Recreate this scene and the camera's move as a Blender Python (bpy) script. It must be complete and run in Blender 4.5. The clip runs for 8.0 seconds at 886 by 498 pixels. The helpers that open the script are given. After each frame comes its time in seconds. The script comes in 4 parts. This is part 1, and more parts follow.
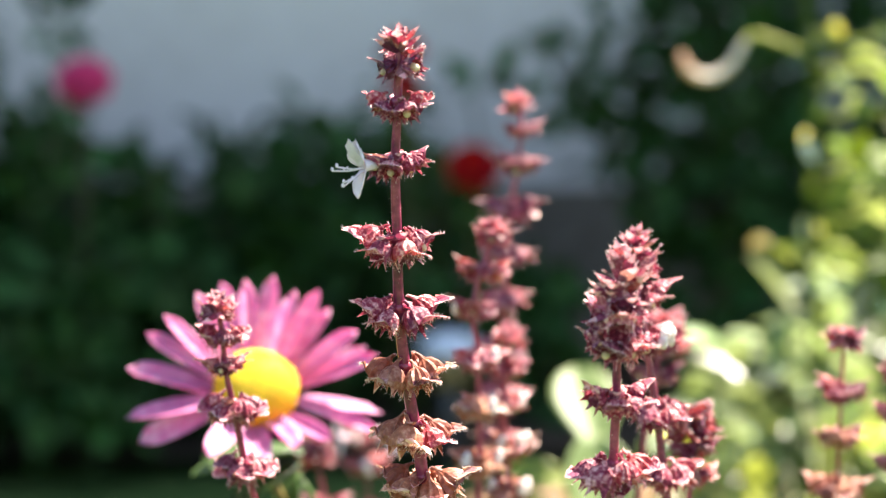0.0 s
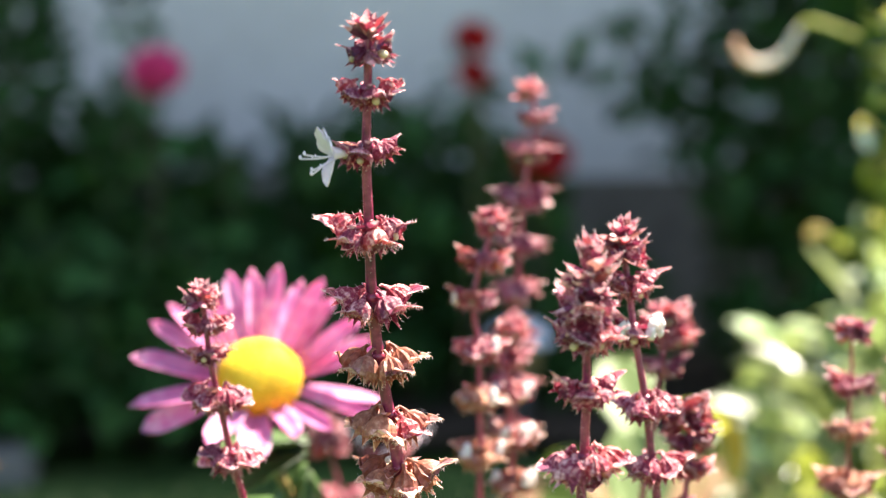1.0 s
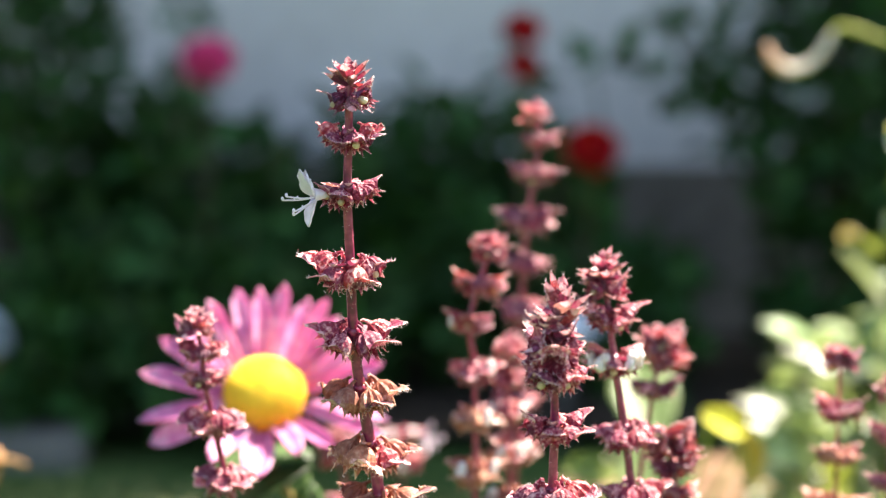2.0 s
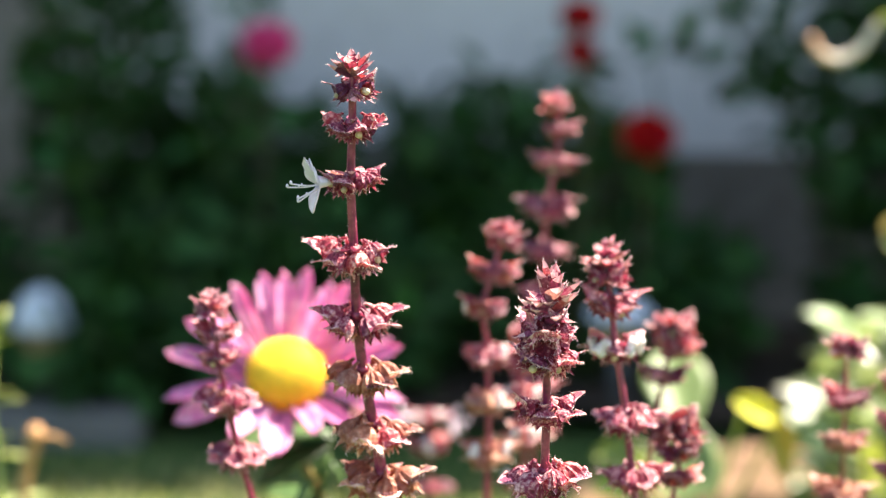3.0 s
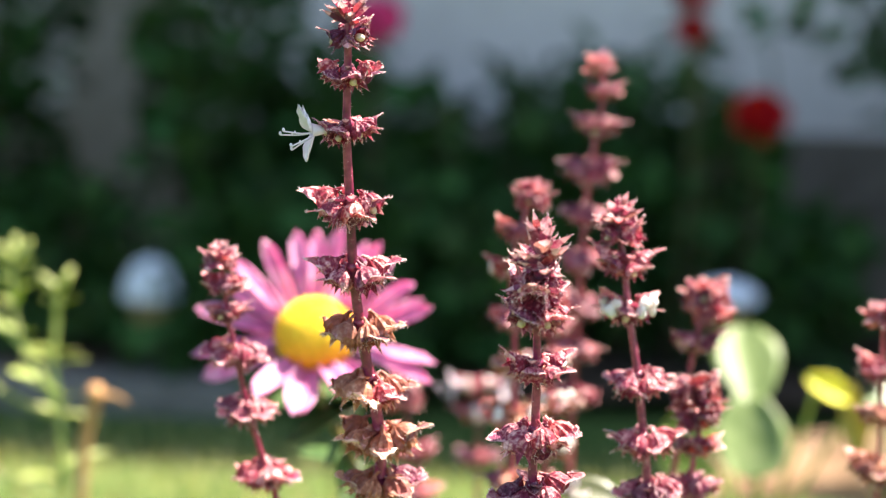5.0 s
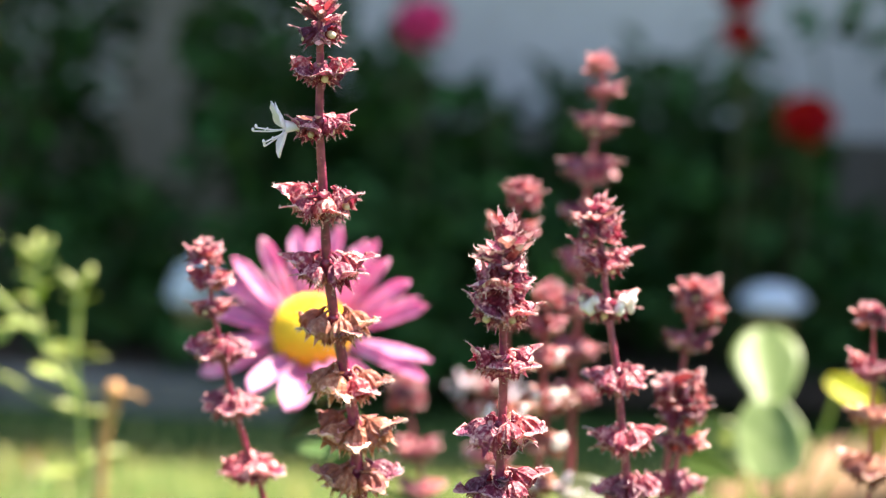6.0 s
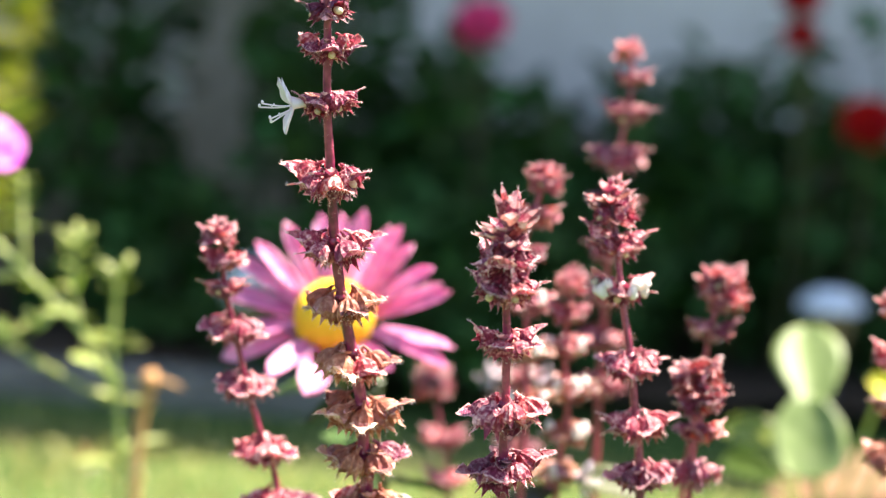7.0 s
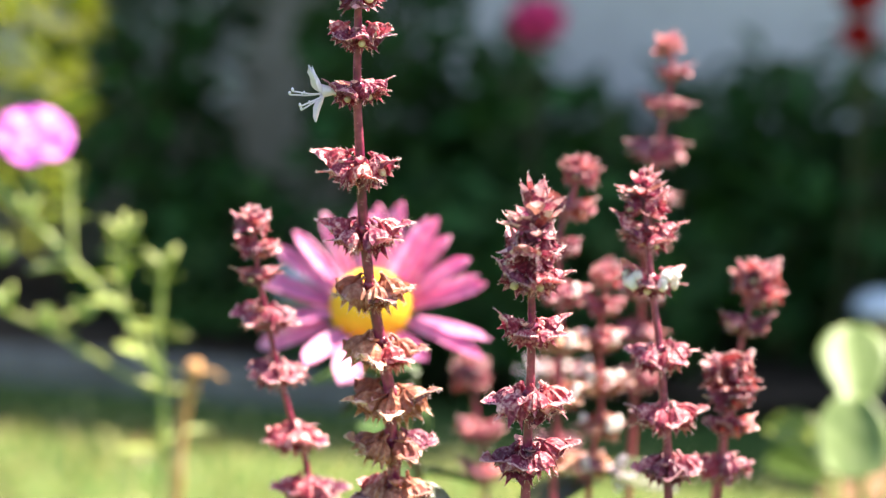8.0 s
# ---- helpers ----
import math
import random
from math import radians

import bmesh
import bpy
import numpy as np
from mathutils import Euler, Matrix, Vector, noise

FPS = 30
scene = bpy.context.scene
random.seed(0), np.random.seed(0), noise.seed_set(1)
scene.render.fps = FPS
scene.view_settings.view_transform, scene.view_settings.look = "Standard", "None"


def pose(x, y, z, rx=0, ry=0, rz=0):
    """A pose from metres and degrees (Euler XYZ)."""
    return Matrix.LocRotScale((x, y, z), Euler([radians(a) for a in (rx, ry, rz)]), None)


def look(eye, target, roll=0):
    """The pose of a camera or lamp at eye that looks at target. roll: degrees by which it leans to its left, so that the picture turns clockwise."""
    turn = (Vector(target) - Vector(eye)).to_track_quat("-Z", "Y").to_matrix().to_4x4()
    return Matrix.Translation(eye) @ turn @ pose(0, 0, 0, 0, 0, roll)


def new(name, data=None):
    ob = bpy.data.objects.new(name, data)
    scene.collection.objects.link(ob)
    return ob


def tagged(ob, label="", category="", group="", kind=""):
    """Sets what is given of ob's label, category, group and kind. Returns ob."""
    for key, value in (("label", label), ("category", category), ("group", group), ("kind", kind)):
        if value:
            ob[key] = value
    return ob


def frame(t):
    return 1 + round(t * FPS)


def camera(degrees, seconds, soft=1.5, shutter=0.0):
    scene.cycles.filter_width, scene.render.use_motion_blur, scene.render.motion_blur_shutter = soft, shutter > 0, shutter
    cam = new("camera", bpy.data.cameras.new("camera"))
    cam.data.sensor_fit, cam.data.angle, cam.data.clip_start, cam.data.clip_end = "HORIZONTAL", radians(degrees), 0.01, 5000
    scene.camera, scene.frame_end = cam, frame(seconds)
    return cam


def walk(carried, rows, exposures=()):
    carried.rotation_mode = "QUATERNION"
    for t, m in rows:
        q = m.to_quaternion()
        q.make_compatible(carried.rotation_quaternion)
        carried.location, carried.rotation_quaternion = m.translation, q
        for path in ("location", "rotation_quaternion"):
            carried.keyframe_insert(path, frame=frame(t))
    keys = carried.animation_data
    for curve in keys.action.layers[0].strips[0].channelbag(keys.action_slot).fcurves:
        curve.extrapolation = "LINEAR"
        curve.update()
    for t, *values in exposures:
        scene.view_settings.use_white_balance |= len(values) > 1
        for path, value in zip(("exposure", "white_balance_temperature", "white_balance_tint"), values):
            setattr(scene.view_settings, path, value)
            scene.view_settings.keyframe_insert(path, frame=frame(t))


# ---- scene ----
cam = camera(27.84, 8.0, soft=1.2)
PATH = [
    (0, (-0.03126, -0.33947, 0.40494), (0.19890, 1.63832, 0.21693), 0.189),
    (0.5, (-0.01824, -0.34165, 0.40148), (0.16781, 1.64047, 0.21025), 0.309),
    (1, (-0.00809, -0.33726, 0.40458), (0.12023, 1.64853, 0.20415), 0.030),
    (1.5, (-0.00247, -0.34676, 0.41063), (0.07997, 1.64154, 0.21088), 0.319),
    (1.7, (0.00192, -0.34780, 0.41525), (0.07458, 1.63931, 0.20044), 0.348),
    (2.8, (0.01902, -0.35903, 0.41921), (0.02009, 1.62727, 0.18549), 0.721),
    (3, (0.02153, -0.36081, 0.41948), (0.00305, 1.62438, 0.17724), 0.774),
    (3.5, (0.02861, -0.35622, 0.41574), (-0.04584, 1.62513, 0.15362), 1.002),
    (4, (0.03706, -0.35424, 0.41446), (-0.06698, 1.62543, 0.14975), 1.273),
    (4.5, (0.04286, -0.35331, 0.41266), (-0.10421, 1.62388, 0.14981), 1.052),
    (5, (0.04856, -0.35237, 0.41286), (-0.11594, 1.62329, 0.14887), 1.312),
    (5.2, (0.05154, -0.35285, 0.41185), (-0.12855, 1.62153, 0.14845), 1.349),
    (6.3, (0.07269, -0.35321, 0.41182), (-0.18700, 1.61280, 0.15229), 1.244),
    (6.5, (0.07573, -0.35085, 0.41072), (-0.20414, 1.61236, 0.15094), 1.237),
    (7, (0.07899, -0.34869, 0.40648), (-0.23094, 1.61045, 0.15013), 1.626),
    (7.5, (0.08252, -0.34566, 0.40571), (-0.25690, 1.60827, 0.14695), 1.519),
    (8, (0.08547, -0.34888, 0.40466), (-0.28956, 1.59849, 0.14560), 2.030),
]
walk(cam, [(t, look(eye, target, roll)) for t, eye, target, roll in PATH],
     [(0, 2.62), (1.5, 2.59), (3, 2.55), (5.2, 2.55), (6.5, 2.61), (8, 2.66)])

# Shallow focus on the basil spikes close by.
cam.data.dof.use_dof = True
cam.data.dof.focus_distance = 0.352
cam.data.dof.aperture_fstop = 10.2

# ---- light ----
SUN_ELEVATION, SUN_AZIMUTH = radians(58), radians(58)
world = bpy.data.worlds.new("sky")
scene.world = world
world.use_nodes = True
wn = world.node_tree
wn.nodes.clear()
w_out = wn.nodes.new("ShaderNodeOutputWorld")
w_bg = wn.nodes.new("ShaderNodeBackground")
w_sky = wn.nodes.new("ShaderNodeTexSky")
w_sky.sky_type = "NISHITA"
w_sky.sun_disc = False
w_sky.sun_elevation, w_sky.sun_rotation = SUN_ELEVATION, SUN_AZIMUTH
w_bg.inputs["Strength"].default_value = 0.069
wn.links.new(w_sky.outputs[0], w_bg.inputs["Color"])
wn.links.new(w_bg.outputs[0], w_out.inputs["Surface"])

sun_data = bpy.data.lights.new("sun", "SUN")
sun_data.energy, sun_data.angle, sun_data.color = 5.0, radians(0.55), (1.0, 0.897, 0.77)
sun = new("sun", sun_data)
to_sun = Vector((math.sin(SUN_AZIMUTH) * math.cos(SUN_ELEVATION), math.cos(SUN_AZIMUTH) * math.cos(SUN_ELEVATION), math.sin(SUN_ELEVATION)))
sun.matrix_world = look(to_sun * 8, (0, 0, 0))


# ---- materials ----
def material(name, colours, scale=300.0, rough=0.6, through_light=0.0, glow=None, bump=0.15, along=None, spread=0.25,
             island=False, spec=0.4, detail=5.0, coarse=None, sheen=0.0):
    """colours: the colours between which the grain wanders. along: (axis, from, to, stops) tints along the thing's own axis.
    through_light: how much light passes through, in the colour glow. spread: how far pieces differ in brightness."""
    m = bpy.data.materials.new(name)
    m.use_nodes = True
    nt = m.node_tree
    nt.nodes.clear()
    n, l = nt.nodes.new, nt.links.new
    out = n("ShaderNodeOutputMaterial")
    bsdf = n("ShaderNodeBsdfPrincipled")
    coord = n("ShaderNodeTexCoord")
    info = n("ShaderNodeObjectInfo")
    geo = n("ShaderNodeNewGeometry")
    pick = geo.outputs["Random Per Island"] if island else info.outputs["Random"]
    shift = n("ShaderNodeVectorMath")
    shift.operation = "ADD"
    l(coord.outputs["Object"], shift.inputs[0])
    l(pick, shift.inputs[1])
    fine = n("ShaderNodeTexNoise")
    fine.inputs["Scale"].default_value, fine.inputs["Detail"].default_value = scale, detail
    l(shift.outputs[0], fine.inputs["Vector"])
    big = n("ShaderNodeTexNoise")
    big.inputs["Scale"].default_value, big.inputs["Detail"].default_value = coarse or scale * 0.17, 3.0
    l(shift.outputs[0], big.inputs["Vector"])
    both = n("ShaderNodeMath")
    both.operation = "MULTIPLY_ADD"
    both.inputs[1].default_value = 0.55
    l(fine.outputs["Fac"], both.inputs[0])
    half = n("ShaderNodeMath")
    half.operation = "MULTIPLY"
    half.inputs[1].default_value = 0.45
    l(big.outputs["Fac"], half.inputs[0])
    l(half.outputs[0], both.inputs[2])
    ramp = n("ShaderNodeValToRGB")
    els = ramp.color_ramp.elements
    for i, c in enumerate(colours):
        at = 0.34 + 0.32 * i / max(1, len(colours) - 1)
        e = els[i] if i < 2 else els.new(at)
        e.position, e.color = at, (*c, 1)
    l(both.outputs[0], ramp.inputs["Fac"])
    colour = ramp.outputs["Color"]
    if along:
        axis, low, high, stops = along
        split = n("ShaderNodeSeparateXYZ")
        l(coord.outputs["Object"], split.inputs[0])
        span = n("ShaderNodeMapRange")
        span.inputs["From Min"].default_value, span.inputs["From Max"].default_value = low, high
        l(split.outputs["XYZ".index(axis)], span.inputs["Value"])
        r2 = n("ShaderNodeValToRGB")
        e2 = r2.color_ramp.elements
        for i, (at, c) in enumerate(stops):
            e = e2[i] if i < 2 else e2.new(at)
            e.position, e.color = at, (*c, 1)
        l(span.outputs[0], r2.inputs["Fac"])
        mix = n("ShaderNodeMix")
        mix.data_type = "RGBA"
        mix.inputs["Factor"].default_value = 0.68
        l(colour, mix.inputs["A"])
        l(r2.outputs["Color"], mix.inputs["B"])
        colour = mix.outputs["Result"]
    vary = n("ShaderNodeMapRange")
    vary.inputs["To Min"].default_value, vary.inputs["To Max"].default_value = 1 - spread, 1 + spread
    l(pick, vary.inputs["Value"])
    hsv = n("ShaderNodeHueSaturation")
    l(colour, hsv.inputs["Color"])
    l(vary.outputs[0], hsv.inputs["Value"])
    tilt = n("ShaderNodeMapRange")
    tilt.inputs["To Min"].default_value, tilt.inputs["To Max"].default_value = 0.5 - spread * 0.035, 0.5 + spread * 0.035
    l(pick, tilt.inputs["Value"])
    l(tilt.outputs[0], hsv.inputs["Hue"])
    l(hsv.outputs["Color"], bsdf.inputs["Base Color"])
    bsdf.inputs["Roughness"].default_value = rough
    bsdf.inputs["Specular IOR Level"].default_value = spec
    if sheen:
        bsdf.inputs["Sheen Weight"].default_value = sheen
        bsdf.inputs["Sheen Roughness"].default_value = 0.4
    if bump:
        b = n("ShaderNodeBump")
        b.inputs["Strength"].default_value, b.inputs["Distance"].default_value = bump, 0.35 / scale
        l(both.outputs[0], b.inputs["Height"])
        l(b.outputs[0], bsdf.inputs["Normal"])
    end = bsdf.outputs[0]
    if through_light:
        trans = n("ShaderNodeBsdfTranslucent")
        tint = n("ShaderNodeMix")
        tint.data_type = "RGBA"
        tint.inputs["Factor"].default_value = 0.55
        l(hsv.outputs["Color"], tint.inputs["A"])
        tint.inputs["B"].default_value = (*(glow or colours[-1]), 1)
        l(tint.outputs["Result"], trans.inputs["Color"])
        ms = n("ShaderNodeMixShader")
        ms.inputs["Fac"].default_value = through_light
        l(end, ms.inputs[1])
        l(trans.outputs[0], ms.inputs[2])
        end = ms.outputs[0]
    l(end, out.inputs["Surface"])
    return m


BELL_PURPLE = material("bell_purple", [(0.055, 0.004, 0.018), (0.195, 0.017, 0.048), (0.74, 0.39, 0.38)], 1300, 0.5, 0.2, (0.75, 0.09, 0.19), 0.9, None, 0.6, spec=0.35)
BELL_RED = material("bell_red", [(0.10, 0.006, 0.018), (0.30, 0.030, 0.050), (0.76, 0.39, 0.34)], 1100, 0.5, 0.24, (0.86, 0.12, 0.14), 0.9, None, 0.6, spec=0.35)
BELL_DRY = material("bell_dry", [(0.10, 0.024, 0.016), (0.30, 0.100, 0.062), (0.60, 0.33, 0.22)], 1000, 0.5, 0.24, (0.86, 0.36, 0.22), 0.9, None, 0.3, spec=0.35)
LIP_PURPLE = material("lip_purple", [(0.044, 0.003, 0.023), (0.145, 0.011, 0.050), (0.46, 0.14, 0.21)], 2600, 0.42, 0.16, (0.66, 0.08, 0.17), 0.8, None, 0.6, spec=0.45, coarse=170, sheen=0.12)
LIP_RED = material("lip_red", [(0.085, 0.006, 0.020), (0.26, 0.034, 0.048), (0.62, 0.26, 0.24)], 2600, 0.44, 0.2, (0.80, 0.10, 0.10), 0.8, None, 0.4, spec=0.4, coarse=170, sheen=0.1)
LIP_DRY = material("lip_dry", [(0.050, 0.010, 0.026), (0.140, 0.036, 0.056), (0.42, 0.21, 0.20)], 2600, 0.42, 0.2, (0.80, 0.32, 0.22), 0.8, None, 0.32, spec=0.5, coarse=170, sheen=0.15)
LIP_ROSE = material("lip_rose", [(0.14, 0.013, 0.046), (0.34, 0.060, 0.110), (0.82, 0.53, 0.53)], 2200, 0.45, 0.22, (0.85, 0.15, 0.25), 0.8, None, 0.55, spec=0.4, coarse=170, sheen=0.15)
LIP_PEACH = material("lip_peach", [(0.20, 0.058, 0.055), (0.46, 0.180, 0.155), (0.74, 0.45, 0.39)], 2200, 0.45, 0.25, (0.90, 0.45, 0.28), 0.8, None, 0.35, spec=0.4, coarse=170, sheen=0.15)
RIM_PINK = material("rim_pink", [(0.50, 0.17, 0.20), (0.80, 0.54, 0.50)], 900, 0.33, 0.3, (0.90, 0.35, 0.42), 0.3, spec=0.5)
RIM_CREAM = material("rim_cream", [(0.50, 0.25, 0.18), (0.78, 0.55, 0.42)], 900, 0.35, 0.35, (0.92, 0.62, 0.42), 0.3)
HAIR = material("plant_hair", [(0.70, 0.52, 0.54), (0.86, 0.76, 0.74)], 900, 0.35, 0.5, (0.95, 0.82, 0.80), 0)
STEM = material("basil_stem", [(0.095, 0.006, 0.026), (0.22, 0.019, 0.054), (0.38, 0.068, 0.105)], 700, 0.28, 0.0, None, 0.4, spec=0.6, coarse=60)
RED_BUD = material("bud_red", [(0.42, 0.015, 0.02), (0.66, 0.06, 0.05)], 700, 0.22, 0.2, (0.9, 0.12, 0.06), 0.1, spec=0.6)
BUD = material("bud_cream", [(0.50, 0.36, 0.22), (0.72, 0.58, 0.40)], 900, 0.5, 0.25, (0.95, 0.70, 0.52), 0.4, spec=0.25)
COROLLA = material("corolla_white", [(0.80, 0.69, 0.75), (0.90, 0.81, 0.86)], 900, 0.5, 0.35, (0.94, 0.82, 0.94), 0.15, spread=0.06)
BASIL_LEAF = material("basil_leaf", [(0.035, 0.03, 0.02), (0.06, 0.07, 0.025), (0.09, 0.10, 0.035)], 500, 0.4, 0.25, (0.25, 0.30, 0.05), 0.6, spec=0.5)
PUFF = material("flower_puff", [(0.70, 0.58, 0.54), (0.86, 0.78, 0.74)], 700, 0.5, 0.25, (0.95, 0.88, 0.8), 0.6, spread=0.08, spec=0.15)
PETAL = material("daisy_petal", [(0.52, 0.135, 0.355), (0.73, 0.295, 0.53), (0.88, 0.60, 0.745)], 320, 0.42, 0.48, (0.94, 0.30, 0.58), 0.3, spread=0.14, coarse=70, sheen=0.2)
DISC = material("daisy_disc", [(0.80, 0.40, 0.01), (0.90, 0.58, 0.015), (0.92, 0.70, 0.05)], 700, 0.55, 0.15, (0.95, 0.65, 0.03), 0.3,
                ("Z", 0.001, 0.0095, [(0.0, (0.72, 0.24, 0.008)), (0.45, (0.86, 0.48, 0.012)), (0.85, (0.93, 0.68, 0.03)), (1.0, (0.90, 0.60, 0.02))]), island=True, spread=0.18)
DAISY_GREEN = material("daisy_green", [(0.025, 0.055, 0.012), (0.055, 0.10, 0.025), (0.11, 0.16, 0.05)], 500, 0.45, 0.18, (0.28, 0.42, 0.07), 0.4, spread=0.4, spec=0.5)
DAISY_STEM = material("daisy_stem", [(0.085, 0.055, 0.015), (0.15, 0.11, 0.03)], 400, 0.5, 0.0, None, 0.3)
HERB = material("herb_green", [(0.20, 0.24, 0.050), (0.35, 0.40, 0.115), (0.53, 0.55, 0.27)], 250, 0.42, 0.3, (0.52, 0.64, 0.12), 0.3, spread=0.25)
HERB_LEAF = material("herb_leaf", [(0.14, 0.19, 0.022), (0.26, 0.33, 0.045), (0.42, 0.45, 0.15)], 250, 0.4, 0.35, (0.52, 0.64, 0.07), 0.3, spread=0.4)
MAGENTA = material("magenta_petal", [(0.55, 0.05, 0.52), (0.72, 0.14, 0.66), (0.80, 0.34, 0.74)], 200, 0.5, 0.4, (0.85, 0.15, 0.78), 0.2, spread=0.1)
DRY_STALK = material("dry_stalk", [(0.20, 0.085, 0.024), (0.33, 0.165, 0.055), (0.42, 0.26, 0.135)], 260, 0.6, 0.0, None, 0.5)
BROAD_LEAF = material("broad_leaf", [(0.12, 0.17, 0.055), (0.18, 0.24, 0.085), (0.28, 0.33, 0.15)], 160, 0.46, 0.38, (0.45, 0.58, 0.16), 0.2, spread=0.15, spec=0.25)
PALE_ROUND = material("pale_round_leaf", [(0.50, 0.54, 0.38), (0.68, 0.70, 0.56)], 160, 0.35, 0.3, (0.6, 0.7, 0.3), 0.2, spec=0.6)
YELLOW_LEAF = material("yellow_leaf", [(0.55, 0.50, 0.02), (0.72, 0.66, 0.03), (0.78, 0.72, 0.12)], 160, 0.45, 0.4, (0.8, 0.75, 0.05), 0.3, spread=0.1)
OLIVE_LEAF = material("olive_leaf", [(0.20, 0.15, 0.02), (0.33, 0.26, 0.04), (0.44, 0.36, 0.09)], 160, 0.5, 0.35, (0.55, 0.42, 0.05), 0.3, spread=0.1)
TENDRIL = material("curled_stalk", [(0.60, 0.40, 0.26), (0.78, 0.62, 0.48), (0.84, 0.75, 0.62)], 120, 0.5, 0.15, (0.8, 0.55, 0.3), 0.3,
                   ("X", -0.076, -0.03, [(0.0, (0.86, 0.33, 0.09)), (0.18, (0.88, 0.58, 0.34)), (0.4, (0.90, 0.82, 0.68)), (1.0, (0.80, 0.72, 0.52))]))
SIDE_STEM = material("side_stem", [(0.22, 0.24, 0.03), (0.34, 0.36, 0.06), (0.46, 0.46, 0.12)], 250, 0.55, 0.15, (0.5, 0.55, 0.06), 0.3, spread=0.1, spec=0.15)
LIME_LEAF = material("lime_leaf", [(0.13, 0.17, 0.010), (0.24, 0.29, 0.027), (0.40, 0.43, 0.09)], 160, 0.55, 0.35, (0.50, 0.60, 0.05), 0.2, spread=0.25, spec=0.15)
SUNNY_LEAF = material("sunny_leaf", [(0.07, 0.10, 0.015), (0.15, 0.20, 0.035), (0.26, 0.30, 0.085)], 90, 0.42, 0.35, (0.36, 0.5, 0.08), 0.3, island=True, spread=0.5, spec=0.4)
YELLOW_GREEN_LEAF = material("yellow_green_leaf", [(0.13, 0.16, 0.018), (0.30, 0.33, 0.06), (0.54, 0.54, 0.24)], 90, 0.40, 0.3, (0.58, 0.64, 0.09), 0.3, island=True, spread=0.6, spec=0.5)
FINE_LEAF = material("fine_leaf", [(0.018, 0.024, 0.002), (0.095, 0.11, 0.005), (0.26, 0.27, 0.020)], 90, 0.5, 0.4, (0.50, 0.55, 0.03), 0.3, island=True, spread=0.9, spec=0.15)
PALE_LEAF = material("pale_leaf", [(0.038, 0.062, 0.018), (0.20, 0.25, 0.10), (0.54, 0.56, 0.43)], 90, 0.32, 0.3, (0.48, 0.58, 0.14), 0.3, island=True, spread=0.85, spec=0.6)
CLIMBER_LEAF = material("climber_leaf", [(0.02, 0.045, 0.005), (0.045, 0.085, 0.010), (0.09, 0.135, 0.022)], 120, 0.55, 0.3, (0.26, 0.40, 0.03), 0.3, spread=0.35, spec=0.1)
ROSE_LEAF = material("rose_leaf", [(0.008, 0.020, 0.007), (0.028, 0.066, 0.018), (0.068, 0.150, 0.038)], 80, 0.6, 0.15, (0.06, 0.25, 0.03), 0.3, island=True, spread=0.6, spec=0.08)
BARK = material("woody_stem", [(0.05, 0.06, 0.025), (0.09, 0.085, 0.04)], 120, 0.7, 0.0, None, 0.5)
PINK_ROSE = material("pink_rose", [(0.80, 0.045, 0.22), (0.88, 0.12, 0.36)], 90, 0.5, 0.25, (0.85, 0.1, 0.35), 0.2, spread=0.15)
RED_ROSE = material("red_rose", [(0.40, 0.002, 0.006), (0.62, 0.006, 0.010)], 90, 0.55, 0.2, (0.7, 0.01, 0.01), 0.2, spread=0.2, spec=0.2)
WALL_PAINT = material("wall_paint", [(0.53, 0.475, 0.415), (0.61, 0.55, 0.485), (0.66, 0.60, 0.535)], 30, 0.85, 0, None, 0.25, spread=0, coarse=3.0)
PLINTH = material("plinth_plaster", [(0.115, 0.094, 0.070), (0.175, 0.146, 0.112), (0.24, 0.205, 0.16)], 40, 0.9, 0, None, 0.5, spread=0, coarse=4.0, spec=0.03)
BROWN_STRIP = material("brown_strip_plaster", [(0.21, 0.175, 0.130), (0.30, 0.255, 0.190), (0.37, 0.315, 0.240)], 40, 0.9, 0, None, 0.5, spread=0, coarse=4.0, spec=0.03)
KERB = material("kerb_concrete", [(0.085, 0.083, 0.075), (0.135, 0.13, 0.118), (0.19, 0.185, 0.165)], 60, 0.85, 0, None, 0.5, spread=0.1, coarse=8, spec=0.03)
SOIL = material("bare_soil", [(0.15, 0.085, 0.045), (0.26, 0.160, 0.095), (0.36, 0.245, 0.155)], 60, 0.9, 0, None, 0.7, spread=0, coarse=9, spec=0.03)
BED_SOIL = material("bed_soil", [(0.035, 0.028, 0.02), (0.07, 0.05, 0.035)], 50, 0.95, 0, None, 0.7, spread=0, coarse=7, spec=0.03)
# Kept dark to paint the wall's shade where the lawn's blades thin out.
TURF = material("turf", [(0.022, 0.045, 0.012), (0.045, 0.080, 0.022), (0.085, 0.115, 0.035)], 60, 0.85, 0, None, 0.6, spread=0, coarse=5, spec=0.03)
BLADE = material("grass_blade", [(0.15, 0.145, 0.050), (0.31, 0.285, 0.125), (0.54, 0.47, 0.28)], 60, 0.5, 0.35, (0.52, 0.56, 0.12), 0.1, island=True, spread=0.75, coarse=7, spec=0.12)
LAMP_CAP = material("lamp_cap", [(0.52, 0.57, 0.64), (0.60, 0.64, 0.69)], 60, 0.35, 0.0, None, 0.05, spread=0.03)
LAMP_CUP = material("lamp_cup", [(0.22, 0.16, 0.07), (0.33, 0.25, 0.12)], 60, 0.3, 0.1, (0.3, 0.25, 0.1), 0.05)
LAMP_POST = material("lamp_post", [(0.03, 0.03, 0.032), (0.05, 0.05, 0.05)], 60, 0.4, 0.0, None, 0.1)


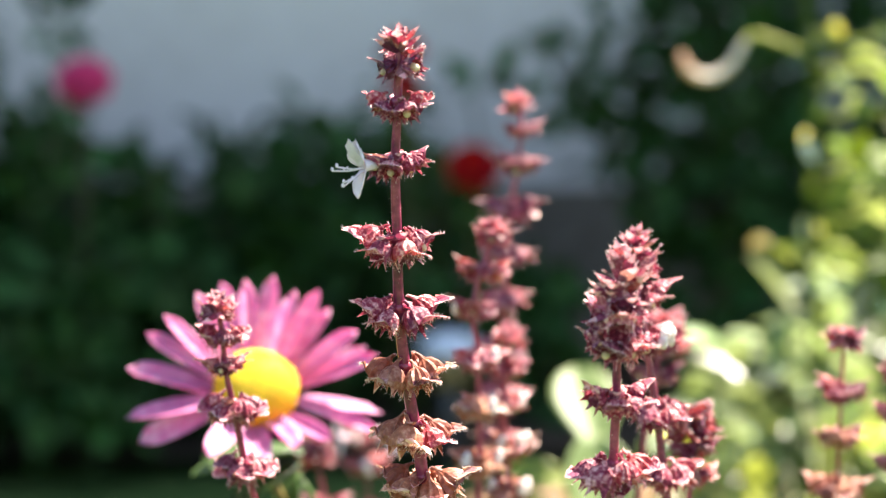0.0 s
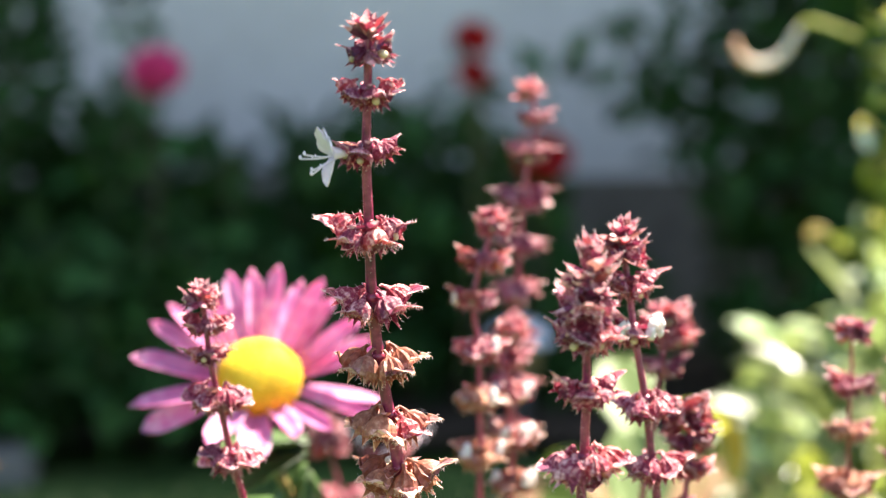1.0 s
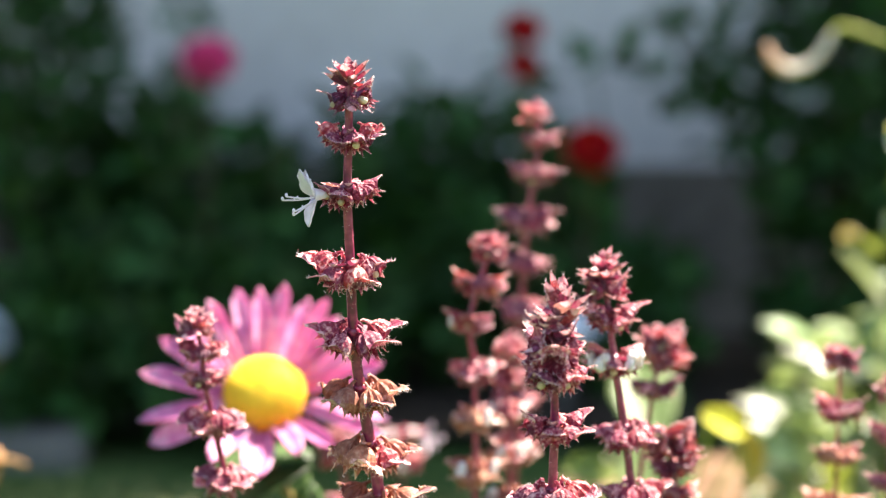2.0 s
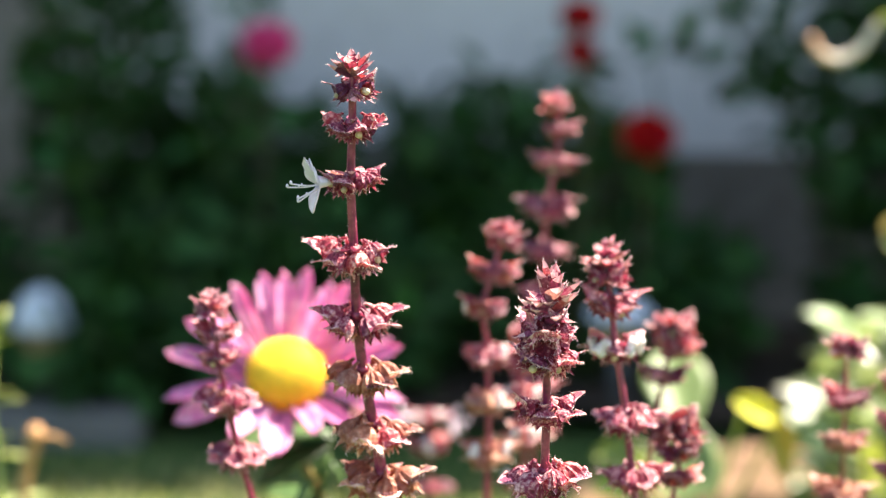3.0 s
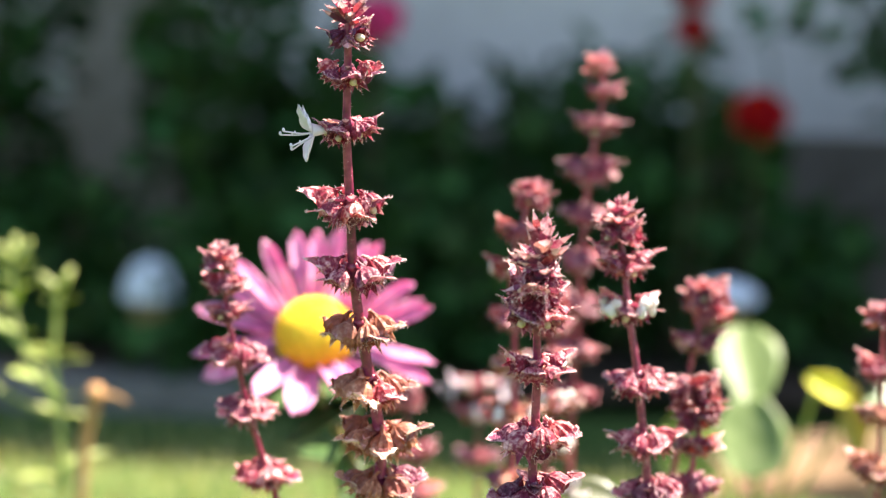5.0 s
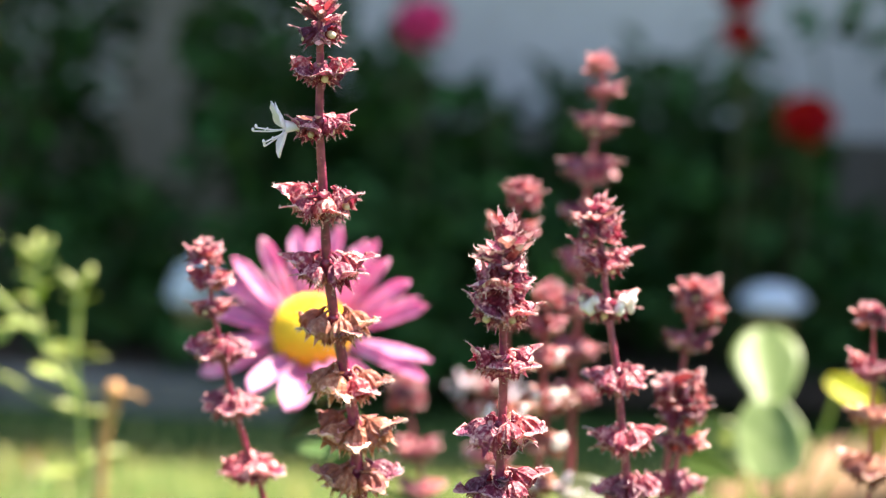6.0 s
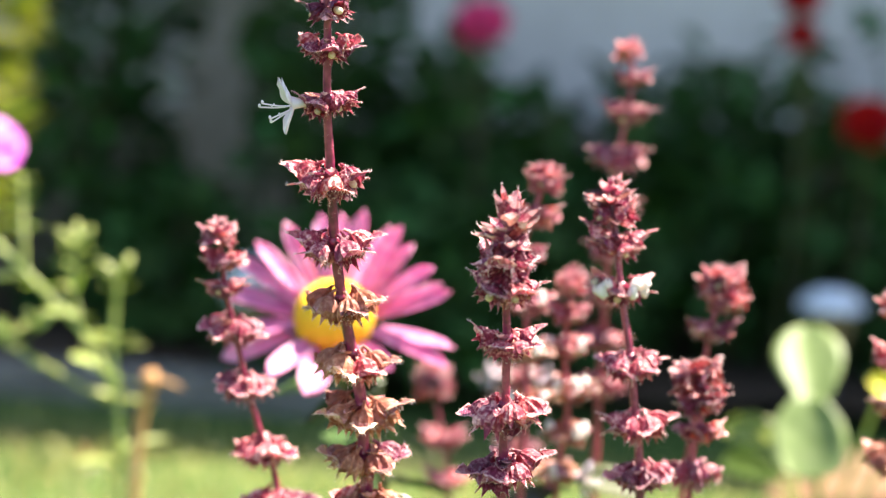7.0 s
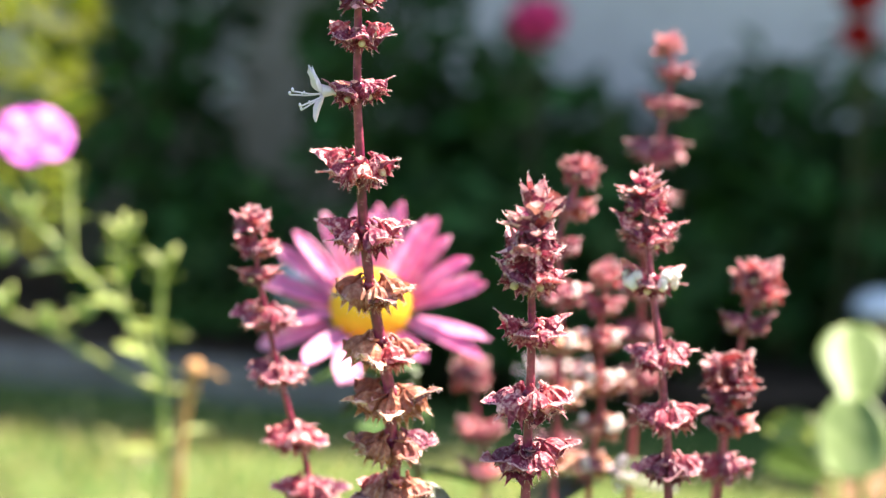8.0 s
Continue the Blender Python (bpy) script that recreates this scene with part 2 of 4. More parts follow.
# ---- building helpers ----
def thing(name, at, label, category, group="", kind=""):
    e = new(name)
    e.empty_display_size = 0.01
    e.location = at
    return tagged(e, label, category, group, kind)


def mesh_of(name, bm, mats, smooth=True):
    me = bpy.data.meshes.new(name)
    bm.to_mesh(me)
    bm.free()
    for m in mats if isinstance(mats, (list, tuple)) else [mats]:
        me.materials.append(m)
    if smooth:
        me.polygons.foreach_set("use_smooth", [True] * len(me.polygons))
    return me


def part(name, bm, mats, parent=None, label="", m=None, smooth=True, kind=""):
    """Links a bmesh (or a mesh that is shared) as one object, under a thing or a part."""
    me = bm if isinstance(bm, bpy.types.Mesh) else mesh_of(name, bm, mats, smooth)
    ob = new(name, me)
    ob.parent = parent
    if m is not None:
        ob.matrix_basis = m
    return tagged(ob, label, kind=kind)


def tube(bm, points, radii, sides=8, cap=True, wobble=0.0, rng=None):
    """A round stalk along points."""
    pts = [Vector(p) for p in points]
    if not isinstance(radii, (list, tuple)):
        radii = [radii] * len(pts)
    side = None
    rings = []
    for i, p in enumerate(pts):
        d = (pts[min(i + 1, len(pts) - 1)] - pts[max(i - 1, 0)]).normalized()
        side = (side - d * side.dot(d)).normalized() if side else d.orthogonal().normalized()
        up = d.cross(side)
        ring = []
        for k in range(sides):
            a = 2 * math.pi * k / sides
            r = radii[i] * (1 + (rng.uniform(-wobble, wobble) if rng else 0))
            ring.append(bm.verts.new(p + side * math.cos(a) * r + up * math.sin(a) * r))
        rings.append(ring)
    for a, b in zip(rings, rings[1:]):
        for k in range(sides):
            bm.faces.new((a[k], a[(k + 1) % sides], b[(k + 1) % sides], b[k]))
    if cap:
        bm.faces.new(reversed(rings[0]))
        bm.faces.new(rings[-1])
    return rings


def bend(points, n):
    """n points on a smooth line through points."""
    p = [Vector(q) for q in points]
    p = [p[0] * 2 - p[1]] + p + [p[-1] * 2 - p[-2]]
    spans = len(p) - 3
    out = []
    for i in range(n):
        u = i / (n - 1) * spans
        k = min(int(u), spans - 1)
        f = u - k
        a, b, c, d = p[k:k + 4]
        out.append(0.5 * ((2 * b) + (c - a) * f + (2 * a - 5 * b + 4 * c - d) * f * f + (3 * b - a - 3 * c + d) * f ** 3))
    return out


def blade(bm, length, width, rows=6, cols=4, cup=0.2, droop=0.0, tip=1.0, twist=0.0, base=0.25, wave=0.0, rng=None, m=None, notch=0.0, thick=0.0, fold=0.0):
    """A leaf or petal along +Y from the origin, its face to +Z: tip 1 is round, 2 pointed."""
    grid = []
    for i in range(rows + 1):
        v = i / rows
        w = max(0.02, (base + (1 - base) * math.sin(min(1, v * 1.7) * math.pi / 2)) * (max(0.0, 1 - max(0, (v - 0.45) / 0.55) ** (2.6 / tip))) ** (0.5 * tip))
        line = []
        for j in range(cols + 1):
            u = 2 * j / cols - 1
            x = u * w * width / 2
            y = v * length * (1 - notch * (1 - abs(math.cos(u * math.pi * 1.5))) * max(0, v - 0.8) * 5)
            z = cup * width * (u * u - 0.3) * w + fold * width * abs(u) * w - droop * length * v * v + (wave * width * rng.uniform(-1, 1) * v if rng else 0)
            a = twist * v
            line.append(Vector((x * math.cos(a) - z * math.sin(a), y, x * math.sin(a) + z * math.cos(a))))
        grid.append(line)
    made = []
    for layer in ((0, thick) if thick else (0,)):
        made.append([[bm.verts.new((m @ (p + Vector((0, 0, layer)))) if m else p + Vector((0, 0, layer))) for p in line] for line in grid])
    for s, g in enumerate(made):
        for i in range(rows):
            for j in range(cols):
                f = (g[i][j], g[i][j + 1], g[i + 1][j + 1], g[i + 1][j])
                bm.faces.new(f if s or not thick else tuple(reversed(f)))
    if thick:
        a, b = made
        rim = lambda g: [g[0][j] for j in range(cols + 1)] + [g[i][cols] for i in range(1, rows + 1)] + [g[rows][j] for j in range(cols - 1, -1, -1)] + [g[i][0] for i in range(rows - 1, 0, -1)]
        ra, rb = rim(a), rim(b)
        for k in range(len(ra)):
            q = (k + 1) % len(ra)
            bm.faces.new((ra[k], ra[q], rb[q], rb[k]))


def ball(bm, at, r, squash=(1, 1, 1), seg=10, rings=6):
    bmesh.ops.create_uvsphere(bm, u_segments=seg, v_segments=rings, radius=r,
                              matrix=Matrix.Translation(at) @ Matrix.Diagonal((*squash, 1)))


def aim(at, ahead, up, size=1.0):
    """A pose at a place: local Z points ahead, local Y as far up as it can."""
    z = Vector(ahead).normalized()
    y = Vector(up)
    y = (y - z * y.dot(z)).normalized()
    x = y.cross(z)
    rot = Matrix((x, y, z)).transposed().to_4x4()
    return Matrix.Translation(at) @ rot @ Matrix.Scale(size, 4)


def hairs(bm, rng, count, where, long=0.0007, thick=0.00005, slot=1):
    """Fine hairs that stand on a surface: where() gives a place and its way out."""
    for _ in range(count):
        p, d = where()
        d = (d + Vector([rng.uniform(-0.5, 0.5) for _ in range(3)])).normalized()
        side = d.orthogonal().normalized() * thick
        f = bm.faces.new((bm.verts.new(p - side), bm.verts.new(p + side), bm.verts.new(p + d * long * rng.uniform(0.5, 1.2))))
        f.material_index = slot


# ---- structure ----
def sheet(name, x0, x1, y0, y1, nx, ny, height):
    bm = bmesh.new()
    g = [[bm.verts.new((x, y, height(x, y))) for x in np.linspace(x0, x1, nx)] for y in np.linspace(y0, y1, ny)]
    for i in range(ny - 1):
        for j in range(nx - 1):
            bm.faces.new((g[i][j], g[i][j + 1], g[i + 1][j + 1], g[i + 1][j]))
    return bm


def slab(bm, x0, x1, y0, y1, z0, z1, bevel=0.0):
    r = bmesh.ops.create_cube(bm, size=1, matrix=Matrix.Translation(((x0 + x1) / 2, (y0 + y1) / 2, (z0 + z1) / 2)) @ Matrix.Diagonal((x1 - x0, y1 - y0, z1 - z0, 1)))
    if bevel:
        es = list({e for v in r["verts"] for e in v.link_edges})
        bmesh.ops.bevel(bm, geom=es, offset=bevel, segments=2, affect="EDGES", profile=0.5)


inner = sheet("ground", -4, 4, -4, 4, 60, 60, lambda x, y: 0.006 * noise.noise(Vector((x * 2, y * 2, 0))) - 0.004)
for e in [e for e in inner.edges if e.is_boundary]:
    a, b = e.verts
    c, d = (inner.verts.new((v.co.x * 300, v.co.y * 300, -0.004)) for v in (b, a))
    inner.faces.new((b, a, d, c))
bmesh.ops.remove_doubles(inner, verts=inner.verts, dist=1e-4)
bmesh.ops.recalc_face_normals(inner, faces=inner.faces)
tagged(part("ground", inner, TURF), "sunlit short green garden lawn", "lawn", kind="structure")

WALL_Y, WALL_TOP = 2.15, 2.84
bm = bmesh.new()
slab(bm, -7, 7, WALL_Y, WALL_Y + 0.22, 0.255, WALL_TOP)
tagged(part("wall_north", bm, WALL_PAINT, smooth=False), "shaded pale painted garden wall behind the roses", "wall", kind="structure")
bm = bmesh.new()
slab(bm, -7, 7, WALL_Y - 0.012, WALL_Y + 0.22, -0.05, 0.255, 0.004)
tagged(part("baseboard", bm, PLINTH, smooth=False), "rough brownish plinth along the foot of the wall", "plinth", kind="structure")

# Added slab: stands in for a browner, darker strip of the wall itself.
bm = bmesh.new()
slab(bm, -0.682, -0.545, WALL_Y - 0.06, WALL_Y - 0.012, -0.05, WALL_TOP, 0.004)
tagged(part("wall_pier", bm, BROWN_STRIP, smooth=False), "brownish rough plaster slab added before the garden wall as its darker strip", "pier", kind="structure")

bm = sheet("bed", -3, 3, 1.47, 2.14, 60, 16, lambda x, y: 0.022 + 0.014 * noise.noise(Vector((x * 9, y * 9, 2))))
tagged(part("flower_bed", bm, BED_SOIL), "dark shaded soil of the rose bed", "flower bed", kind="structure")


# ---- grass ----
def grass():
    rng = random.Random(5)
    verts, faces = [], []
    for _ in range(52000):
        x, y = rng.uniform(-1.9, 1.9), rng.uniform(0.1, 1.42)
        # Shade put into the planting: blades thin towards the wall, baring dark turf.
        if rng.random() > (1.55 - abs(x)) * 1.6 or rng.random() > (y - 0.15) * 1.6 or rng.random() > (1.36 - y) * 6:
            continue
        if 0.17 < x < 0.57 and 1.145 < y < 1.29:
            continue
        h, a, lean = rng.uniform(0.004, 0.011), rng.uniform(0, 6.283), rng.uniform(0.1, 0.9)
        w = rng.uniform(0.0010, 0.0019)
        if rng.random() < 0.06 and noise.noise(Vector((x * 14, y * 14, 1))) > -0.1:
            h, w, lean = h * 1.5, w * 2.4, lean * 1.6
        dx, dy = math.cos(a), math.sin(a)
        k = len(verts)
        verts += [(x - dy * w, y + dx * w, -0.006), (x + dy * w, y - dx * w, -0.006),
                  (x + dx * lean * h * 0.35 + dy * w * 0.7, y + dy * lean * h * 0.35 - dx * w * 0.7, h * 0.62),
                  (x + dx * lean * h * 0.35 - dy * w * 0.7, y + dy * lean * h * 0.35 + dx * w * 0.7, h * 0.62),
                  (x + dx * lean * h, y + dy * lean * h, h)]
        faces += [(k, k + 1, k + 2, k + 3), (k + 3, k + 2, k + 4)]
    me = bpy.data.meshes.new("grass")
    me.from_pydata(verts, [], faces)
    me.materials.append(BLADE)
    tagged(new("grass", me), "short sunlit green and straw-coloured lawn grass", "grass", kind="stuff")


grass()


# ---- basil ----
def calyx_mesh(name, mats, seed, hairy):
    """A two-lipped basil calyx: a ribbed bell along +Z, a broad hollow upper lip towards +Y, four pointed teeth below."""
    rng = random.Random(seed)
    bm = bmesh.new()
    cols = 24
    levels = [(0.0, 0.7), (0.7, 1.8), (1.8, 2.6), (3.1, 2.95), (4.2, 2.85)]
    rows = [[None] * cols for _ in range(9)]
    wob = [rng.uniform(-0.13, 0.13) for _ in range(cols)]
    tooth = [rng.uniform(0.75, 1.2) for _ in range(cols)]
    lip_len, lip_wide, curl = rng.uniform(0.52, 0.86), rng.uniform(0.84, 1.02), rng.uniform(0.4, 1.5)
    rise, skew = rng.uniform(0.3, 1.5), rng.uniform(-0.5, 0.5)
    for k in range(cols):
        th = 2 * math.pi * k / cols
        deg = (math.degrees(th) + 180) % 360 - 180
        for i, (z, r) in enumerate(levels):
            rr = r * (1 + wob[k] * 0.7 + 0.16 * (k % 2))
            rows[i][k] = (math.sin(th) * rr, math.cos(th) * rr * 0.9, z)
        if abs(deg) <= 76:
            u = deg / 75
            for i, (g, wide) in enumerate(((0.30, 3.1), (0.60, 3.5), (0.85, 3.2), (1.0, 2.3))):
                f = 1 - abs(u) ** 2.2
                reach = (0.7 + 2.3 * lip_len * f) * g
                rows[5 + i][k] = (wide * u * lip_wide + skew * g * g, 1.7 + 0.8 * f + reach + 0.7 * curl * u * u * g + rise * g * g * f + wob[k] * 1.4,
                                  3.5 + (0.5 + rise) * g * g * f - 0.5 * u * u * g + wob[k] * 1.6)
        else:
            tip = 1.0 if k in (7, 10, 14, 17) else 0.35 if k in (8, 9, 11, 13, 15, 16) else 0.0
            ext = 2.1 * tooth[k] if tip == 1.0 else 0.9 if tip else 0.1
            for i, g in enumerate((0.25, 0.5, 0.75, 1.0)):
                rr = 2.8 + (0.8 * g * g * tooth[k] if tip == 1.0 else -0.2 * g) + wob[k]
                rows[5 + i][k] = (math.sin(th) * rr, math.cos(th) * rr * 0.9, 4.2 + ext * (g if tip == 1.0 else min(g, 0.5)))
    lump = lambda p, f, q: noise.noise_vector(Vector(p) * f + Vector((seed * 5.3, q, 0)))
    rough = lambda p: Vector(p) + (0.36 * lump(p, 0.75, 0) + 0.14 * lump(p, 2.1, 3)) * min(1, p[2] / 2)
    vs = [[bm.verts.new(rough(p) * 0.001) for p in row] for row in rows]
    for i, (a, b) in enumerate(zip(vs, vs[1:])):
        for k in range(cols):
            q = (k + 1) % cols
            face = bm.faces.new((a[k], a[q], b[q], b[k]))
            lip = k <= 4 or k >= 19
            face.material_index = 3 if i == 7 and (lip or k % 2 == 0) or i >= 5 and k in (4, 19) else 2 if lip and i >= 3 else 0
    stalk = [[bm.verts.new((math.sin(2 * math.pi * k / cols) * r, math.cos(2 * math.pi * k / cols) * r + y, z)) for k in range(cols)]
             for r, y, z in ((0.00042, -0.0001, -0.0008), (0.0004, -0.0007, -0.0019))]
    for a, b in zip([vs[0]] + stalk, stalk):
        for k in range(cols):
            q = (k + 1) % cols
            bm.faces.new((b[k], b[q], a[q], a[k]))
    bmesh.ops.recalc_face_normals(bm, faces=bm.faces)
    if hairy:
        bm.normal_update()
        spots = [(v.co.copy(), v.normal.copy()) for v in bm.verts]
        rim = [s for s in spots if s[0].z > 0.0036]
        hairs(bm, rng, hairy, lambda: rng.choice(rim if rng.random() < 0.7 else spots), 0.00085)
    return mesh_of(name, bm, mats, False)


HAIRS = 190
CALYCES = {
    "purple": [calyx_mesh("calyx", [BELL_PURPLE, HAIR, (LIP_PURPLE, LIP_ROSE)[s % 2], RIM_PINK], s, HAIRS) for s in range(6)],
    "red": [calyx_mesh("calyx", [BELL_RED, HAIR, (LIP_RED, LIP_ROSE)[s % 2], RIM_PINK], 20 + s, HAIRS) for s in range(5)],
    "dry": [calyx_mesh("calyx", [BELL_DRY, HAIR, (LIP_PEACH, LIP_DRY, LIP_PEACH)[s % 3], RIM_CREAM], 40 + s, HAIRS) for s in range(6)],
}


def bud_mesh(mat):
    bm = bmesh.new()
    ball(bm, (0, 0, 0), 0.0016, (1, 0.9, 1.2), 10, 7)
    return mesh_of("bud", bm, mat)


def bract_mesh(name, mat, seed, long=0.0053, wide=0.0029):
    """A pointed little leaf along +Z that curls out towards -Y."""
    rng = random.Random(seed)
    bm = bmesh.new()
    to = Matrix(((1, 0, 0, 0), (0, 0, 1, 0), (0, 1, 0, 0), (0, 0, 0, 1)))
    blade(bm, long, wide, 7, 8, 0.35, rng.uniform(-0.35, 0.2), 1.75, rng.uniform(-0.3, 0.3), 0.5, 0.03, rng, to)
    for k, face in enumerate(bm.faces):
        face.material_index = 2 if k >= 40 else 0
    spots = [(v.co.copy(), Vector((v.co.x * 300, 0.2, 0.5))) for v in bm.verts]
    hairs(bm, rng, 16, lambda: rng.choice(spots), 0.0007)
    return mesh_of(name, bm, [mat, HAIR, RIM_PINK], False)


BUD_MESH, RED_BUD_MESH = bud_mesh(BUD), bud_mesh(RED_BUD)
BRACTS = {"purple": [bract_mesh("bract", m, 60 + s) for s, m in enumerate((LIP_PURPLE, LIP_PURPLE, LIP_PURPLE, BELL_PURPLE, LIP_DRY))], "red": [bract_mesh("bract", m, 70 + s) for s, m in enumerate((LIP_RED, LIP_RED, BELL_RED))],
          "dry": [bract_mesh("bract", BELL_DRY, 80 + s) for s in range(2)]}


def corolla(parent, m, rng, open_flower=True):
    """A white two-lipped basil flower along +Z, its upper lip towards +Y."""
    bm = bmesh.new()
    tube(bm, [(0, 0, 0), (0, 0.0001, 0.0016), (0, 0.0003, 0.0032)], [0.0007, 0.001, 0.0014], 10, False)
    for a, ln, wd in ((-36, 0.0042, 0.0033), (-12, 0.0054, 0.0034), (12, 0.0052, 0.0034), (36, 0.0040, 0.0033)):
        mm = Matrix.Translation((0, 0.0006, 0.0028)) @ Matrix.Rotation(radians(-a), 4, "Z") @ Matrix.Rotation(radians(28 if open_flower else 58), 4, "X")
        short = 1.0 if open_flower else 0.6
        blade(bm, ln * short, wd, 6, 4, 0.22, 0.1, 1.0, 0, 0.55, 0.05, rng, mm, 0.05, 0.00012)
    mm = Matrix.Translation((0, -0.0006, 0.0026)) @ Matrix.Rotation(radians(180), 4, "Z") @ Matrix.Rotation(radians(30 if open_flower else 60), 4, "X")
    blade(bm, 0.0054 if open_flower else 0.0034, 0.0034, 7, 4, 0.3, 0.12, 1.2, 0, 0.5, 0.04, rng, mm, 0, 0.00012)
    if not open_flower:
        bm.clear()
        for k in range(2):
            ball(bm, (rng.uniform(-0.0008, 0.0008), 0.0008 - 0.0016 * k, 0.0034 + 0.0004 * k), rng.uniform(0.0012, 0.0017), (0.95, 1.2, 0.9), 12, 8)
        for v in bm.verts:
            v.co += noise.noise_vector(v.co * 700) * 0.0006
    ob = part("flower", bm, COROLLA if open_flower else PUFF, parent, "small white two-lipped basil flower" if open_flower else "white flower half open", m)
    if open_flower:
        for k, (dx, dy, ln) in enumerate(((0.0004, 0.0006, 0.0078), (-0.0003, 0.0001, 0.0082), (0.0003, -0.0016, 0.0066), (-0.0005, -0.0022, 0.0062))):
            bm = bmesh.new()
            pts = bend([(dx * 0.4, 0, 0.001), (dx, dy * 0.5 - 0.0004, 0.001 + ln * 0.5), (dx * 1.5, dy * 1.4, 0.001 + ln)], 8)
            tube(bm, pts, 0.00016, 6)
            ball(bm, pts[-1] + Vector((0, 0.0003, 0)), 0.0003, (1, 1.4, 1), 8, 5)
            ball(bm, pts[5] + Vector((0, 0.0002, 0)), 0.0002, (1, 1.4, 1), 6, 4)
            part("stamen", bm, COROLLA, ob)
    return ob


def basil(points, head, look_of, seed, label, stem_r=0.001, group="basil flower spikes", buds=0.25, turn=0.0, flowers=(), bud=None, ruddy=0.14, leaves=()):
    """points: the spike's tip, then the tiers of its closed head (head of them), then its whorls, each with x, y, z in metres
    and its width in millimetres. look_of: the tint of each whorl from the top. flowers: (whorl, azimuth, open) of white flowers."""
    rng = random.Random(seed)
    bud = bud or BUD_MESH
    low = Vector(points[-1][:3])
    lean = (low - Vector(points[-3][:3])) / max(1e-6, (points[-3][2] - points[-1][2]))
    foot = Vector((low.x + lean.x * 0.06, low.y + lean.y * 0.06, -0.004))
    spike = thing("basil_spike", foot, label, "basil", group)
    local = [Vector(p[:3]) - foot for p in points]
    # stem
    bm = bmesh.new()
    mid = [local[-1] + lean * 0.035 - Vector((0, 0, 0.035)), local[-1] * 0.45 + Vector((lean.x * 0.02, lean.y * 0.02, 0)), Vector((0, 0, 0))]
    line = bend([local[0] - Vector((0, 0, 0.0034))] + local[1:] + mid, 90)
    tall = local[0].z
    radii = [stem_r * (0.62 + 0.55 * min(1, (tall - p.z) / 0.1) + 0.5 * max(0, (tall - p.z - 0.1) / 0.3)) for p in line]
    tube(bm, line, radii, 8, True, 0.03, rng)
    near = [i for i, p in enumerate(line) if p.z > tall - 0.14 and i > 1]

    def on_stem():
        i = rng.choice(near)
        d = Vector((rng.uniform(-1, 1), rng.uniform(-1, 1), 0.1)).normalized()
        return line[i].lerp(line[i - 1], rng.random()) + d * radii[i] * 0.95, d

    hairs(bm, rng, 220, on_stem, 0.0006)
    part("stem", bm, [STEM, HAIR], spike, "reddish purple hairy stem")
    # closed head
    if head:
        top, foot_of_head = local[0] - Vector((0, 0, 0.0024)), local[head]
        widths = [(local[i].z, points[i][3] * 0.001) for i in range(1, head + 1)]
        tiers = max(3, round((top.z - foot_of_head.z) / 0.0018))
        bm = bmesh.new()
        ball(bm, (0, 0, -0.0012), 0.0011, (1, 1, 1.6), 8, 6)
        crown = part("flower_head", bm, LIP_RED, spike, "dense pointed cluster of closed calyces", Matrix.Translation(top))
        for t in range(tiers + 1):
            f = t / tiers
            z = top.z + (foot_of_head.z - top.z) * f
            centre = top.lerp(foot_of_head, f)
            for i in range(1, head):
                if local[i].z >= z > local[i + 1].z or (i == 1 and z > local[1].z):
                    a, b = (local[i], local[i + 1]) if z <= local[1].z else (top, local[1])
                    centre = a.lerp(b, (a.z - z) / max(1e-6, a.z - b.z))
            wz = [(top.z, 0.0052)] + widths
            w = wz[-1][1]
            for (za, wa), (zb, wb) in zip(wz, wz[1:]):
                if za >= z >= zb:
                    w = wa + (wb - wa) * (za - z) / max(1e-6, za - zb)
                    break
            count = 6 if t == 0 or t > tiers * 0.7 else 11
            for k in range(count):
                az = radians(turn) + 2 * math.pi * (k + 0.5 * (t % 2)) / count + rng.uniform(-0.35, 0.35)
                el = radians(70 - 88 * f + rng.uniform(-22, 26))
                out = Vector((math.cos(az), math.sin(az), 0))
                if t == 0 and k % 2:
                    el = radians(80)
                ahead = out * math.cos(el) + Vector((0, 0, math.sin(el)))
                tint = "red" if rng.random() < ruddy and t else "purple"
                if t < tiers * 0.7 or rng.random() < 0.3:
                    size = min(1.15, max(0.6, w / 0.0104)) * rng.uniform(0.7, 1.15) * (0.58, 0.85, 1.0)[min(t, 2)]
                    m = aim(centre - top + out * 0.0005 + Vector((0, 0, rng.uniform(-0.0009, 0.0009))), ahead, -out if rng.random() < 0.5 else Vector((0, 0, 1)) - out, size)
                    part("bract", rng.choice(BRACTS[tint]), None, crown, m=m)
                else:
                    size = max(0.45, w / 0.0150) * rng.uniform(0.85, 1.1)
                    m = aim(centre - top + out * 0.0008, ahead, Vector((0, 0, 1)) + out * 0.4, size)
                    part("calyx", rng.choice(CALYCES[tint]), None, crown, m=m)
                    if f > 0.7 and rng.random() < buds * 0.45:
                        part("bud", bud, None, crown, "round bud", m @ Matrix.Translation((0, 0, 0.0038)) @ Matrix.Scale(rng.uniform(0.55, 0.8), 4))
    # whorls
    for n, i in enumerate(range(head + 1, len(points))):
        at, wide = local[i] + Vector((0, 0, 0.0008)), points[i][3] * 0.001
        size = wide / 0.0171
        tint = look_of[min(n, len(look_of) - 1)]
        bm = bmesh.new()
        bmesh.ops.create_uvsphere(bm, u_segments=10, v_segments=6, radius=stem_r * 1.4, matrix=Matrix.Diagonal((1, 1, 0.8, 1)))
        whorl = part("whorl", bm, STEM, spike, m=Matrix.Translation(at))
        spots = []
